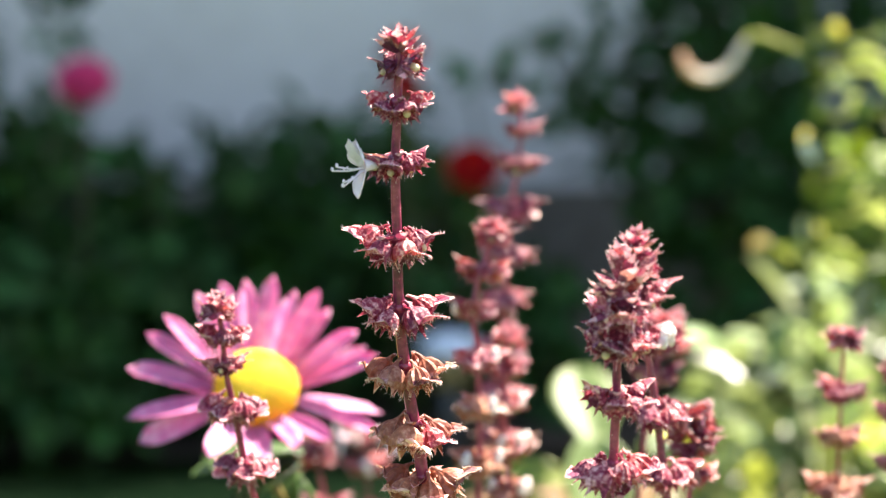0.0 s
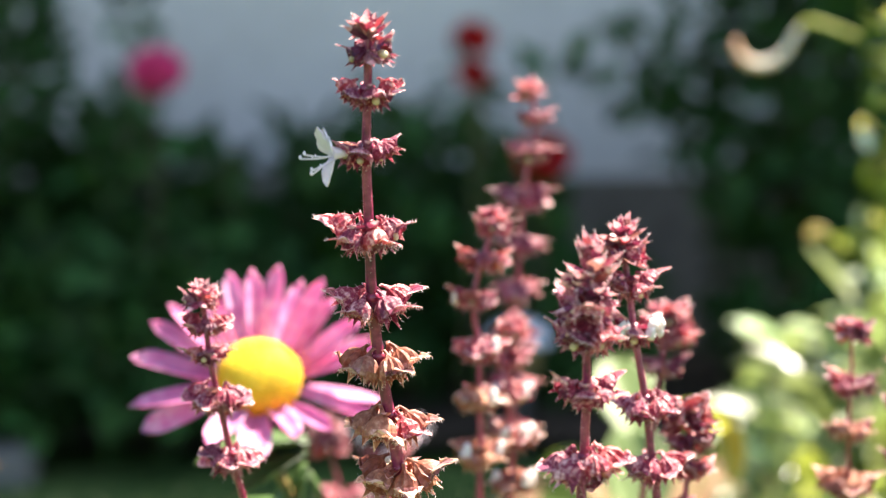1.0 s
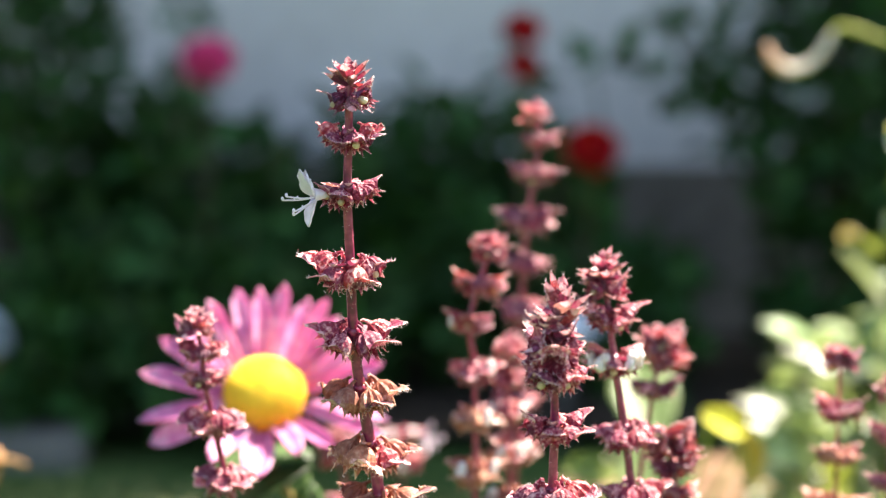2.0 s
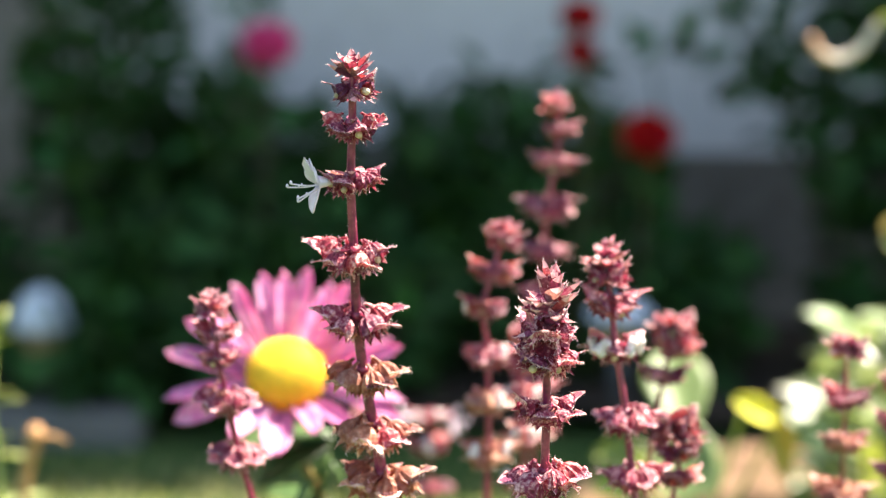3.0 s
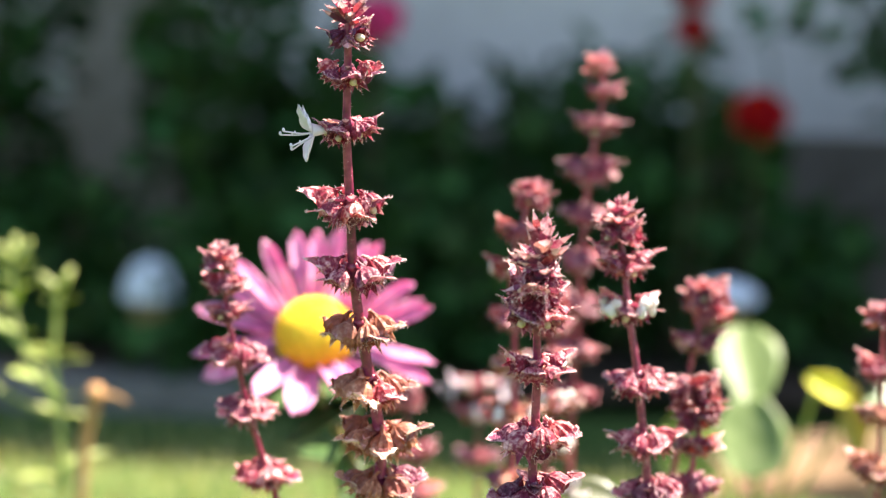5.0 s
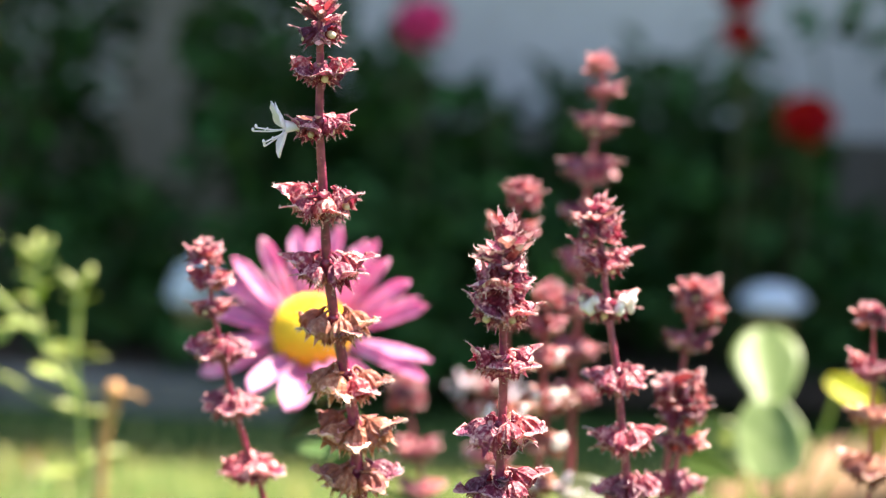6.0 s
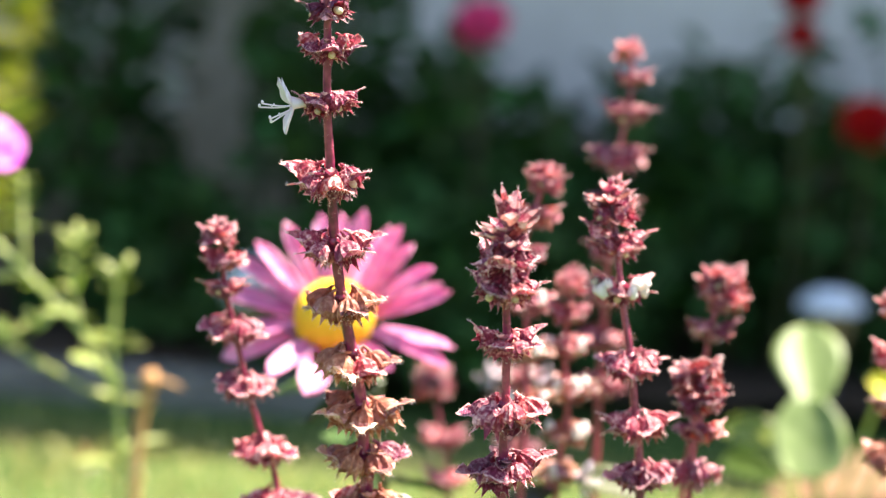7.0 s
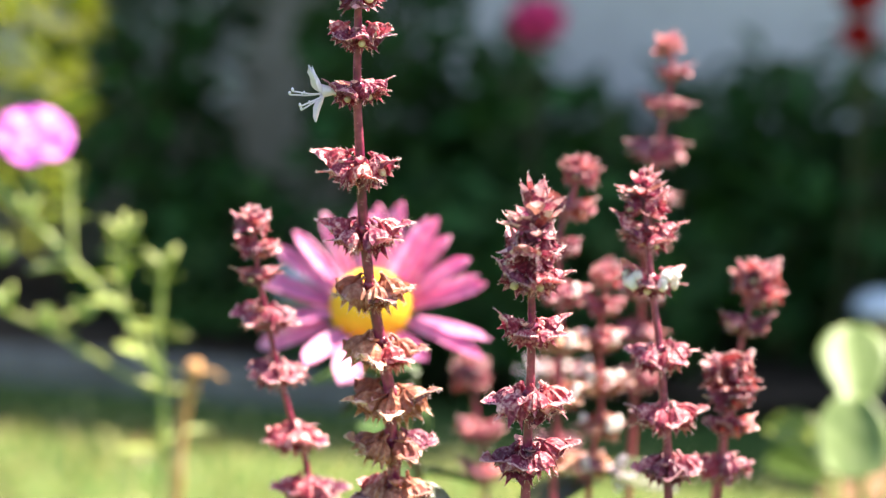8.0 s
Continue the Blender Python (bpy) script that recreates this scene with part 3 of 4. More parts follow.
        start = radians(turn * 0.25) + (0.28 if n % 2 else -0.22) + rng.uniform(-0.15, 0.15)
        for side in (0, math.pi):
            for swing in (-0.92, -0.08, 0.80):
                az = start + side + swing + rng.uniform(-0.16, 0.16)
                out = Vector((math.cos(az), math.sin(az), 0))
                low = abs(swing) > 0.5
                spots.append((out, out * (stem_r + (0.0022 - 0.0005 * low) * size) + Vector((0, 0, (0.0010 - 0.0008 * low) * size + rng.uniform(-0.0009, 0.0009))), low))
            az = start + side + rng.uniform(-0.6, 0.6)
            out = Vector((math.cos(az), math.sin(az), 0))
            spots.append((out, out * stem_r + Vector((0, 0, -0.0008 * size)), 2))
        for k in range(4):
            az = start + math.pi / 2 + math.pi * k + rng.uniform(-0.8, 0.8)
            out = Vector((math.cos(az), math.sin(az), 0))
            part("bract", rng.choice(BRACTS[tint]), None, whorl, m=aim(out * stem_r * 0.9, out + Vector((0, 0, rng.uniform(-1.0, 0.35))), Vector((0, 0, 1)), size * rng.uniform(0.7, 1.2)))
        for out, end, low in spots:
            el = radians(rng.uniform(-84, -68) if low == 2 else rng.uniform(-78, -54) if low else rng.uniform(-68, -40))
            el += radians(12) if n < 2 else 0
            ahead = (out + Vector((-out.y, out.x, 0)) * rng.uniform(-0.22, 0.22)) * math.cos(el) + Vector((0, 0, math.sin(el)))
            mix = tint if rng.random() < (0.92 if tint == "dry" else 0.7) else rng.choice(("purple", "purple", "red"))
            m = aim(end, ahead, Vector((rng.uniform(-0.6, 0.6), rng.uniform(-0.6, 0.6), 1)), size * (rng.uniform(0.66, 0.84) if low == 2 else rng.uniform(0.84, 1.04))) @ Matrix.Scale(0.78 if n < 2 else 1.0, 4, (0, 0, 1))
            part("calyx", rng.choice(CALYCES[mix]), None, whorl, m=m)
            if rng.random() < (buds * 1.1 if n < 2 else buds * 0.06):
                part("bud", bud, None, whorl, "round bud", m @ Matrix.Translation((0, -0.0007, 0.0040)) @ Matrix.Scale(rng.uniform(0.52, 0.72), 4))
        for w, az, opened in flowers:
            if w == n:
                out = Vector((math.cos(radians(az)), math.sin(radians(az)), -0.12))
                base = out * (wide * (0.31 if opened else 0.14)) + Vector((0, 0, -0.0004 if opened else 0.0006))
                corolla(whorl, aim(base, out, (0, 0, 1), 1.04 if opened else size * 1.0), rng, opened)
    for x, y, z, along, face, ln in leaves:
        ahead, up = Vector(along).normalized(), Vector(face)
        up = (up - ahead * up.dot(ahead)).normalized()
        bm = bmesh.new()
        blade(bm, ln, ln * 0.52, 12, 8, 0.18, 0.12, 1.35, 0.15, 0.3, 0.02, rng, None, 0, 0.0003)
        tube(bm, [(0, -0.004, -0.0006), (0, -0.002, -0.0002), (0, 0.001, 0.0)], 0.0004, 6)
        part("leaf", bm, BASIL_LEAF, spike, "dark purplish green leaf", Matrix.Translation(Vector((x, y, z)) - foot) @ Matrix((ahead.cross(up), ahead, up)).transposed().to_4x4())
    return spike


SPIKES = "upright basil spike with purple and tan whorls"
basil([(-0.0003, -0.0025, 0.4159, 0), (-0.0002, -0.0019, 0.4120, 9.4), (-0.0004, -0.0013, 0.4081, 10.9), (-0.0005, 0, 0.4000, 12.9), (-0.0008, 0.0018, 0.3890, 13.2),
       (-0.0002, 0.0042, 0.3735, 16.6), (0.0004, 0.0064, 0.3598, 16.8), (0.0018, 0.0083, 0.3479, 17.0), (0.0039, 0.0102, 0.3360, 17.7),
       (0.0057, 0.0120, 0.3249, 18.5), (0.0060, 0.0137, 0.3142, 17.4), (0.0066, 0.0153, 0.3043, 18.1)],
      2, ["purple", "purple", "purple", "purple", "dry", "dry", "dry", "dry", "dry"], 11, "tallest basil spike, purple above, tan below, one white flower", 0.00118,
      buds=0.85, flowers=[(1, 207, True)], leaves=[(0.0085, 0.0165, 0.3045, (1, 0.05, -0.22), (0.1, -0.5, 0.85), 0.011), (0.004, 0.0165, 0.2985, (-1, -0.1, -0.3), (0, -0.4, 0.9), 0.012)])
basil([(-0.0351, 0.0431, 0.3598, 0), (-0.0352, 0.0437, 0.3558, 9.7), (-0.0342, 0.0446, 0.3498, 11.1), (-0.0338, 0.0456, 0.3431, 10.5), (-0.0321, 0.0470, 0.3343, 14.4),
       (-0.0295, 0.0490, 0.3206, 14.8), (-0.0256, 0.0513, 0.3053, 17.4), (-0.0223, 0.0532, 0.2924, 16.8)],
      1, ["purple"], 12, "short leaning purple basil spike before the daisy", 0.0009, turn=20)
basil([(0.0389, -0.0201, 0.3741, 0), (0.0393, -0.0195, 0.3705, 11.4), (0.0390, -0.0188, 0.3652, 13.0), (0.0388, -0.0181, 0.3607, 13.0), (0.0388, -0.0174, 0.3563, 15.0),
       (0.0391, -0.0158, 0.3457, 13.5), (0.0390, -0.0138, 0.3323, 17.0), (0.0387, -0.0121, 0.3208, 16.6)],
      3, ["purple"], 13, "purple basil spike with a dense conical head", 0.00105, buds=0.4, turn=35)
basil([(0.0543, 0.0390, 0.3737, 0), (0.0544, 0.0390, 0.3700, 11.0), (0.0548, 0.0390, 0.3656, 11.8), (0.0560, 0.0390, 0.3588, 14.3), (0.0573, 0.0390, 0.3488, 15.5),
       (0.0600, 0.0390, 0.3331, 15.0), (0.0617, 0.0390, 0.3192, 15.7), (0.0630, 0.0390, 0.3077, 15.1)],
      2, ["purple", "purple", "purple"], 14, "purple basil spike with fading white flowers", 0.001, buds=0.5, turn=70, flowers=[(1, 195, False), (1, 235, False), (1, 345, False), (1, 305, False)])
basil([(0.0495, 0.1700, 0.4018, 0), (0.0499, 0.1700, 0.3983, 11.4), (0.0507, 0.1700, 0.3909, 11.4), (0.0497, 0.1700, 0.3811, 16.1), (0.0476, 0.1700, 0.3687, 17.0),
       (0.0469, 0.1700, 0.3554, 14.9), (0.0460, 0.1700, 0.3421, 14.9), (0.0456, 0.1700, 0.3286, 15.0), (0.0452, 0.1700, 0.3151, 15.9), (0.0448, 0.1700, 0.3015, 15.9)],
      1, ["red", "purple", "purple", "purple"], 15, "tall slim basil spike in the back row", 0.0009, buds=0.4, turn=10, ruddy=0.5)
basil([(0.0334, 0.1050, 0.3712, 0), (0.0332, 0.1050, 0.3664, 11.0), (0.0305, 0.1050, 0.3575, 14.4), (0.0281, 0.1050, 0.3471, 13.5), (0.0295, 0.1050, 0.3352, 13.6),
       (0.0298, 0.1050, 0.3224, 14.1), (0.0301, 0.1050, 0.3087, 14.9), (0.0297, 0.1050, 0.2919, 15.0)],
      1, ["red", "red", "purple", "dry"], 16, SPIKES, 0.0009, buds=0.6, turn=50, ruddy=0.5, flowers=[(1, 200, False), (2, 320, False), (3, 300, False), (4, 330, False), (4, 230, False)])
basil([(0.0787, 0.1110, 0.3459, 0), (0.0792, 0.1110, 0.3407, 14.3), (0.0805, 0.1110, 0.3356, 11.7), (0.0767, 0.1110, 0.3288, 13.9)],
      1, ["red", "purple"], 17, "young basil spike with a reddish open head", 0.0009, buds=0.6, ruddy=0.6)
basil([(0.0744, 0.0650, 0.3294, 0), (0.0740, 0.0650, 0.3247, 16.6), (0.0755, 0.0650, 0.3187, 12.2), (0.0754, 0.0650, 0.3125, 12.2), (0.0741, 0.0650, 0.3029, 15.4)],
      1, ["purple", "red", "purple"], 18, "low crowded red and purple basil spike", 0.0009, buds=0.9, bud=RED_BUD_MESH, ruddy=0.4)
basil([(0.0393, 0.1200, 0.3425, 0), (0.0395, 0.1200, 0.3376, 10.5), (0.0392, 0.1200, 0.3300, 12.8), (0.0384, 0.1200, 0.3207, 13.9), (0.0392, 0.1200, 0.3100, 15.2),
       (0.0399, 0.1200, 0.2976, 14.0), (0.0379, 0.1200, 0.2865, 14.5)],
      1, ["red", "red", "dry", "dry", "dry"], 19, "basil spike with pale flowers and tan lower whorls", 0.0009, buds=0.5, turn=30, leaves=[(0.0405, 0.118, 0.2865, (1, -0.2, -0.1), (0.1, -0.55, 0.8), 0.022), (0.037, 0.119, 0.281, (-1, -0.2, -0.3), (0, -0.5, 0.8), 0.02)],
      flowers=[(1, 330, False), (1, 220, False), (2, 340, False), (2, 250, False), (2, 300, False), (3, 300, False), (3, 340, False), (3, 200, False), (4, 330, True), (4, 260, False), (4, 200, False)])
basil([(0.0116, 0.2500, 0.2923, 0), (0.0117, 0.2500, 0.2859, 15.6), (0.0119, 0.2500, 0.2760, 17.5), (0.0122, 0.2500, 0.2611, 15.6)],
      0, ["red", "red", "purple"], 20, "low basil spike with two white flowers", 0.0009, flowers=[(0, 190, True), (0, 225, False), (0, 350, True), (0, 315, False), (1, 270, False)])
basil([(-0.0084, 0.1900, 0.3036, 0), (-0.0079, 0.1900, 0.2928, 14.1), (-0.0048, 0.1900, 0.2767, 15.9), (-0.0026, 0.1900, 0.2642, 16.0)],
      1, ["purple"], 21, "low purple basil spike behind the daisy", 0.0009)
basil([(0.1212, 0.0953, 0.3435, 0), (0.1219, 0.0960, 0.3398, 10.8), (0.1229, 0.0988, 0.3262, 15.2), (0.1233, 0.1014, 0.3132, 14.6), (0.1241, 0.1040, 0.3000, 17.0)],
      1, ["purple", "dry", "dry"], 22, "thin outlying basil spike beside the leafy plant", 0.0006)
basil([(0.1339, 0.0900, 0.3384, 0), (0.1341, 0.0900, 0.3326, 8.8), (0.1340, 0.0900, 0.3211, 11.7), (0.1339, 0.0900, 0.3088, 12.6)],
      1, ["red", "purple"], 23, "small outlying reddish basil spike", 0.0006)


# ---- the pink daisy ----
def daisy():
    rng = random.Random(7)
    centre = Vector((-0.0263, 0.1285, 0.3233))
    face = Vector((0.08, -0.60, 0.79)).normalized()
    foot = Vector((-0.0140, 0.136, -0.004))
    d = thing("daisy", foot, "open pink daisy with a yellow domed centre", "daisy")
    back = centre - face * 0.004 - foot
    bm = bmesh.new()
    tube(bm, bend([back, back - face * 0.008 - Vector((0, 0, 0.006)), Vector((-0.0005, 0.0, 0.285)), Vector((0.0015, 0.0, 0.26)), Vector((0.002, 0.0, 0.12)), Vector((0, 0, 0))], 40), 0.0014, 10, True, 0.04, rng)
    part("stem", bm, DAISY_STEM, d, "brownish green stem")
    m = aim(centre - foot, face, (0, 0, 1))
    bm = bmesh.new()
    bmesh.ops.create_uvsphere(bm, u_segments=28, v_segments=14, radius=0.0113, matrix=Matrix.Diagonal((1, 1, 0.85, 1)))
    for i in range(420):
        f = (i + 0.5) / 420
        r, a = math.sqrt(f) * 0.99, i * 2.39996
        z = math.sqrt(max(0, 1 - r * r)) * 0.85
        p = Vector((math.cos(a) * r, math.sin(a) * r, z)) * 0.0114
        bmesh.ops.create_icosphere(bm, subdivisions=1, radius=0.00042 + 0.0001 * rng.random(), matrix=Matrix.Translation(p))
    part("disc", bm, DISC, d, "golden yellow domed centre of tiny florets", m)
    bm = bmesh.new()
    bmesh.ops.create_uvsphere(bm, u_segments=18, v_segments=10, radius=0.0088, matrix=Matrix.Translation((0, 0, -0.0035)) @ Matrix.Diagonal((1, 1, 0.6, 1)))
    cup = part("calyx", bm, DAISY_GREEN, d, "green cup under the petals", m)
    for k in range(14):
        a = 2 * math.pi * k / 14 + rng.uniform(-0.1, 0.1)
        bm = bmesh.new()
        mm = Matrix.Rotation(a, 4, "Z") @ Matrix.Translation((0, 0.0055, -0.0045)) @ Matrix.Rotation(radians(18), 4, "X")
        blade(bm, 0.0085, 0.0034, 5, 4, 0.2, 0.0, 1.5, 0, 0.6, 0.02, rng, mm, 0, 0.0003)
        part("sepal", bm, DAISY_GREEN, cup)
    # each petal: its turn about the centre and its lift, in degrees
    for k, (turn, rise, broad) in enumerate(((37, 38, 1), (52, 29, 1), (63, 20, 1), (79, 12, 1.3), (98, -5, 1.3), (107, -11, 1.2), (12, 21, 1), (0, 28, 1), (-13, 33, 1.05), (-24, 20, 0.9),
                                             (-43, 41, 1.05), (-50, 29, 0.95), (-72, 27, 1), (-78, 22, 0.9), (-85, 17, 0.95), (-99, -1, 1), (-110, -5, 0.9), (-138, 8, 0.9), (-163, 16, 1.2),
                                             (171, 11, 1.6), (150, 13, 1.4))):
        bm = bmesh.new()
        ln, wd = rng.uniform(0.0245, 0.0268) * (1.05 if abs(turn) < 30 else 0.9 if broad > 1.3 else 0.7 if abs(turn) > 130 else 1.0), rng.uniform(0.0050, 0.0060) * broad
        mm = Matrix.Rotation(radians(turn), 4, "Z") @ Matrix.Translation((0, 0.0082, -0.0012 - 0.0014 * (k % 2))) @ Matrix.Rotation(radians(rise * 1.22 + rng.uniform(-2, 2)), 4, "X")
        blade(bm, ln, wd, 14, 8, rng.uniform(0.12, 0.4), rng.uniform(-0.03, 0.07), 0.8, rng.uniform(-0.45, 0.45), 0.40, 0.02, rng, mm, 0.06, 0.0003)
        part("petal", bm, PETAL, d, m=m)
    for ang, pitch, z, ln, wd in ((185, -50, 0.303, 0.019, 0.007), (350, -62, 0.301, 0.014, 0.006), (190, -2, 0.3095, 0.030, 0.012), (212, -14, 0.306, 0.024, 0.010), (165, 4, 0.308, 0.028, 0.011), (150, 10, 0.288, 0.024, 0.009),
                                  (25, -5, 0.280, 0.020, 0.008), (200, -66, 0.300, 0.020, 0.008), (110, 15, 0.272, 0.026, 0.008)):
        bm = bmesh.new()
        mm = Matrix.Translation((0.0, 0.0, z)) @ Matrix.Rotation(radians(ang - 90), 4, "Z") @ Matrix.Rotation(radians(pitch), 4, "X")
        blade(bm, ln, wd, 8, 4, 0.25, 0.15, 1.5, 0.4, 0.3, 0.05, rng, mm, 0, 0.0003)
        part("leaf", bm, DAISY_GREEN, d)


daisy()


# ---- magenta-flowered herb and the dry stalk ----
def magenta_herb():
    rng = random.Random(31)
    foot = Vector((-0.160, 0.345, -0.004))
    h = thing("flowering_herb", foot, "sunlit pale green herb with buds and one magenta flower", "garden herb")
    P = lambda x, y, z: Vector((x, y, z)) - foot
    stems = [([P(-0.160, 0.345, 0), P(-0.163, 0.342, 0.14), P(-0.163, 0.342, 0.235), P(-0.166, 0.342, 0.268), P(-0.164, 0.342, 0.296)], 0.0021),
             ([P(-0.166, 0.342, 0.246), P(-0.186, 0.342, 0.255), P(-0.212, 0.342, 0.268), P(-0.235, 0.345, 0.275)], 0.0021),
             ([P(-0.1635, 0.342, 0.247), P(-0.171, 0.343, 0.262), P(-0.181, 0.344, 0.276), P(-0.197, 0.344, 0.291), P(-0.222, 0.348, 0.312), P(-0.245, 0.35, 0.33)], 0.0023),
             ([P(-0.181, 0.344, 0.276), P(-0.183, 0.343, 0.292), P(-0.182, 0.342, 0.308)], 0.0018),
             ([P(-0.205, 0.345, 0.298), P(-0.207, 0.348, 0.318), P(-0.210, 0.354, 0.337)], 0.0017),
             ([P(-0.226, 0.348, 0.315), P(-0.226, 0.352, 0.328), P(-0.226, 0.358, 0.338)], 0.0017)]
    for pts, r in stems:
        bm = bmesh.new()
        line = bend(pts, 24)
        tube(bm, line, r * 0.58, 8, True, 0.05, rng)
        part("stem", bm, HERB, h)
        for q in line[10::4]:
            if q.z < 0.2:
                continue
            for side in (0, 180):
                bm = bmesh.new()
                ln = rng.uniform(0.006, 0.0105)
                mm = Matrix.Translation(q) @ Matrix.Rotation(radians(side + rng.uniform(-140, -40)), 4, "Z") @ Matrix.Rotation(radians(rng.uniform(10, 60)), 4, "X")
                blade(bm, ln, ln * 0.34, 6, 4, 0.2, 0.2, 1.6, 0.2, 0.3, 0.03, rng, mm, 0, 0.0003)
                part("leaf", bm, HERB_LEAF, h)
    for x, y, z, s in ((-0.164, 0.342, 0.297, 1.0), (-0.182, 0.342, 0.309, 1.0), (-0.212, 0.342, 0.270, 0.9), (-0.236, 0.345, 0.276, 1), (-0.198, 0.34, 0.275, 0.8), (-0.226, 0.345, 0.316, 0.8), (-0.238, 0.346, 0.296, 0.9)):
        for k in range(3):
            bm = bmesh.new()
            d = Vector((math.cos(k * 2.1 + x * 900), 0.5 * math.sin(k * 2.1), rng.uniform(0.7, 1.3))).normalized()
            a = P(x, y, z)
            tube(bm, [a, a + d * 0.004 * s, a + d * 0.008 * s, a + d * 0.0115 * s], [0.0013 * s, 0.0022 * s, 0.0018 * s, 0.0007 * s], 8)
            part("bud", bm, HERB, h)
    for x, y, z, az, ln in ((-0.165, 0.342, 0.268, 200, 0.014), (-0.165, 0.342, 0.268, 10, 0.013), (-0.164, 0.342, 0.247, 5, 0.016), (-0.164, 0.342, 0.247, 185, 0.014), (-0.18, 0.344, 0.272, 20, 0.016),
                            (-0.181, 0.344, 0.28, 170, 0.02), (-0.205, 0.344, 0.296, 200, 0.018), (-0.172, 0.343, 0.258, 160, 0.017), (-0.163, 0.342, 0.225, 30, 0.02), (-0.163, 0.342, 0.22, 210, 0.02)):
        bm = bmesh.new()
        mm = Matrix.Translation(P(x, y, z)) @ Matrix.Rotation(radians(az - 90), 4, "Z") @ Matrix.Rotation(radians(rng.uniform(0, 40)), 4, "X")
        blade(bm, ln, ln * 0.42, 7, 4, 0.2, 0.25, 1.5, 0.2, 0.3, 0.03, rng, mm, 0, 0.0003)
        part("leaf", bm, HERB, h)
    m = aim(P(-0.228, 0.358, 0.348), (0.30, -0.62, 0.72), (0, 0, 1))
    bm = bmesh.new()
    tube(bm, [(0, 0, -0.014), (0, 0, -0.006), (0, 0, 0)], [0.0012, 0.0016, 0.003], 10)
    bloom = part("flower", bm, HERB, h, "bright magenta five-petalled flower", m)
    for k in range(5):
        bm = bmesh.new()
        mm = Matrix.Rotation(2 * math.pi * k / 5 + 0.3, 4, "Z") @ Matrix.Translation((0, 0.001, 0)) @ Matrix.Rotation(radians(8), 4, "X")
        blade(bm, 0.0158, 0.0175, 9, 6, 0.12, 0.15, 0.7, rng.uniform(-0.15, 0.15), 0.25, 0.02, rng, mm, 0.05, 0.0003)
        part("petal", bm, MAGENTA, bloom)


magenta_herb()


def dry_stalk():
    rng = random.Random(32)
    foot = Vector((-0.1553, 0.322, -0.004))
    s = thing("dry_stalk", foot, "cut orange-brown dry flower stalk", "dry stalk")
    bm = bmesh.new()
    tube(bm, bend([(0, 0, 0), (0.003, 0, 0.13), (0.0065, 0, 0.233), (0.0115, 0, 0.261)], 30), [0.0023] * 26 + [0.0025, 0.0027, 0.0028, 0.0024], 9, True, 0.06, rng)
    part("stem", bm, DRY_STALK, s)
    bm = bmesh.new()
    bmesh.ops.create_uvsphere(bm, u_segments=12, v_segments=8, radius=0.0041, matrix=Matrix.Translation((0.0118, 0, 0.264)) @ Matrix.Diagonal((1, 1, 1.1, 1)))
    for v in bm.verts:
        v.co += Vector([rng.uniform(-0.0005, 0.0005) for _ in range(3)])
    knob = part("seed_head", bm, DRY_STALK, s, "withered rust-coloured knob")
    bm = bmesh.new()
    blade(bm, 0.011, 0.0045, 6, 4, 0.3, 0.25, 1.5, 0.4, 0.5, 0.05, rng, Matrix.Translation((0.0145, 0, 0.264)) @ Matrix.Rotation(radians(-90), 4, "Z"), 0, 0.0004)
    part("shrivelled_petal", bm, DRY_STALK, knob)


dry_stalk()


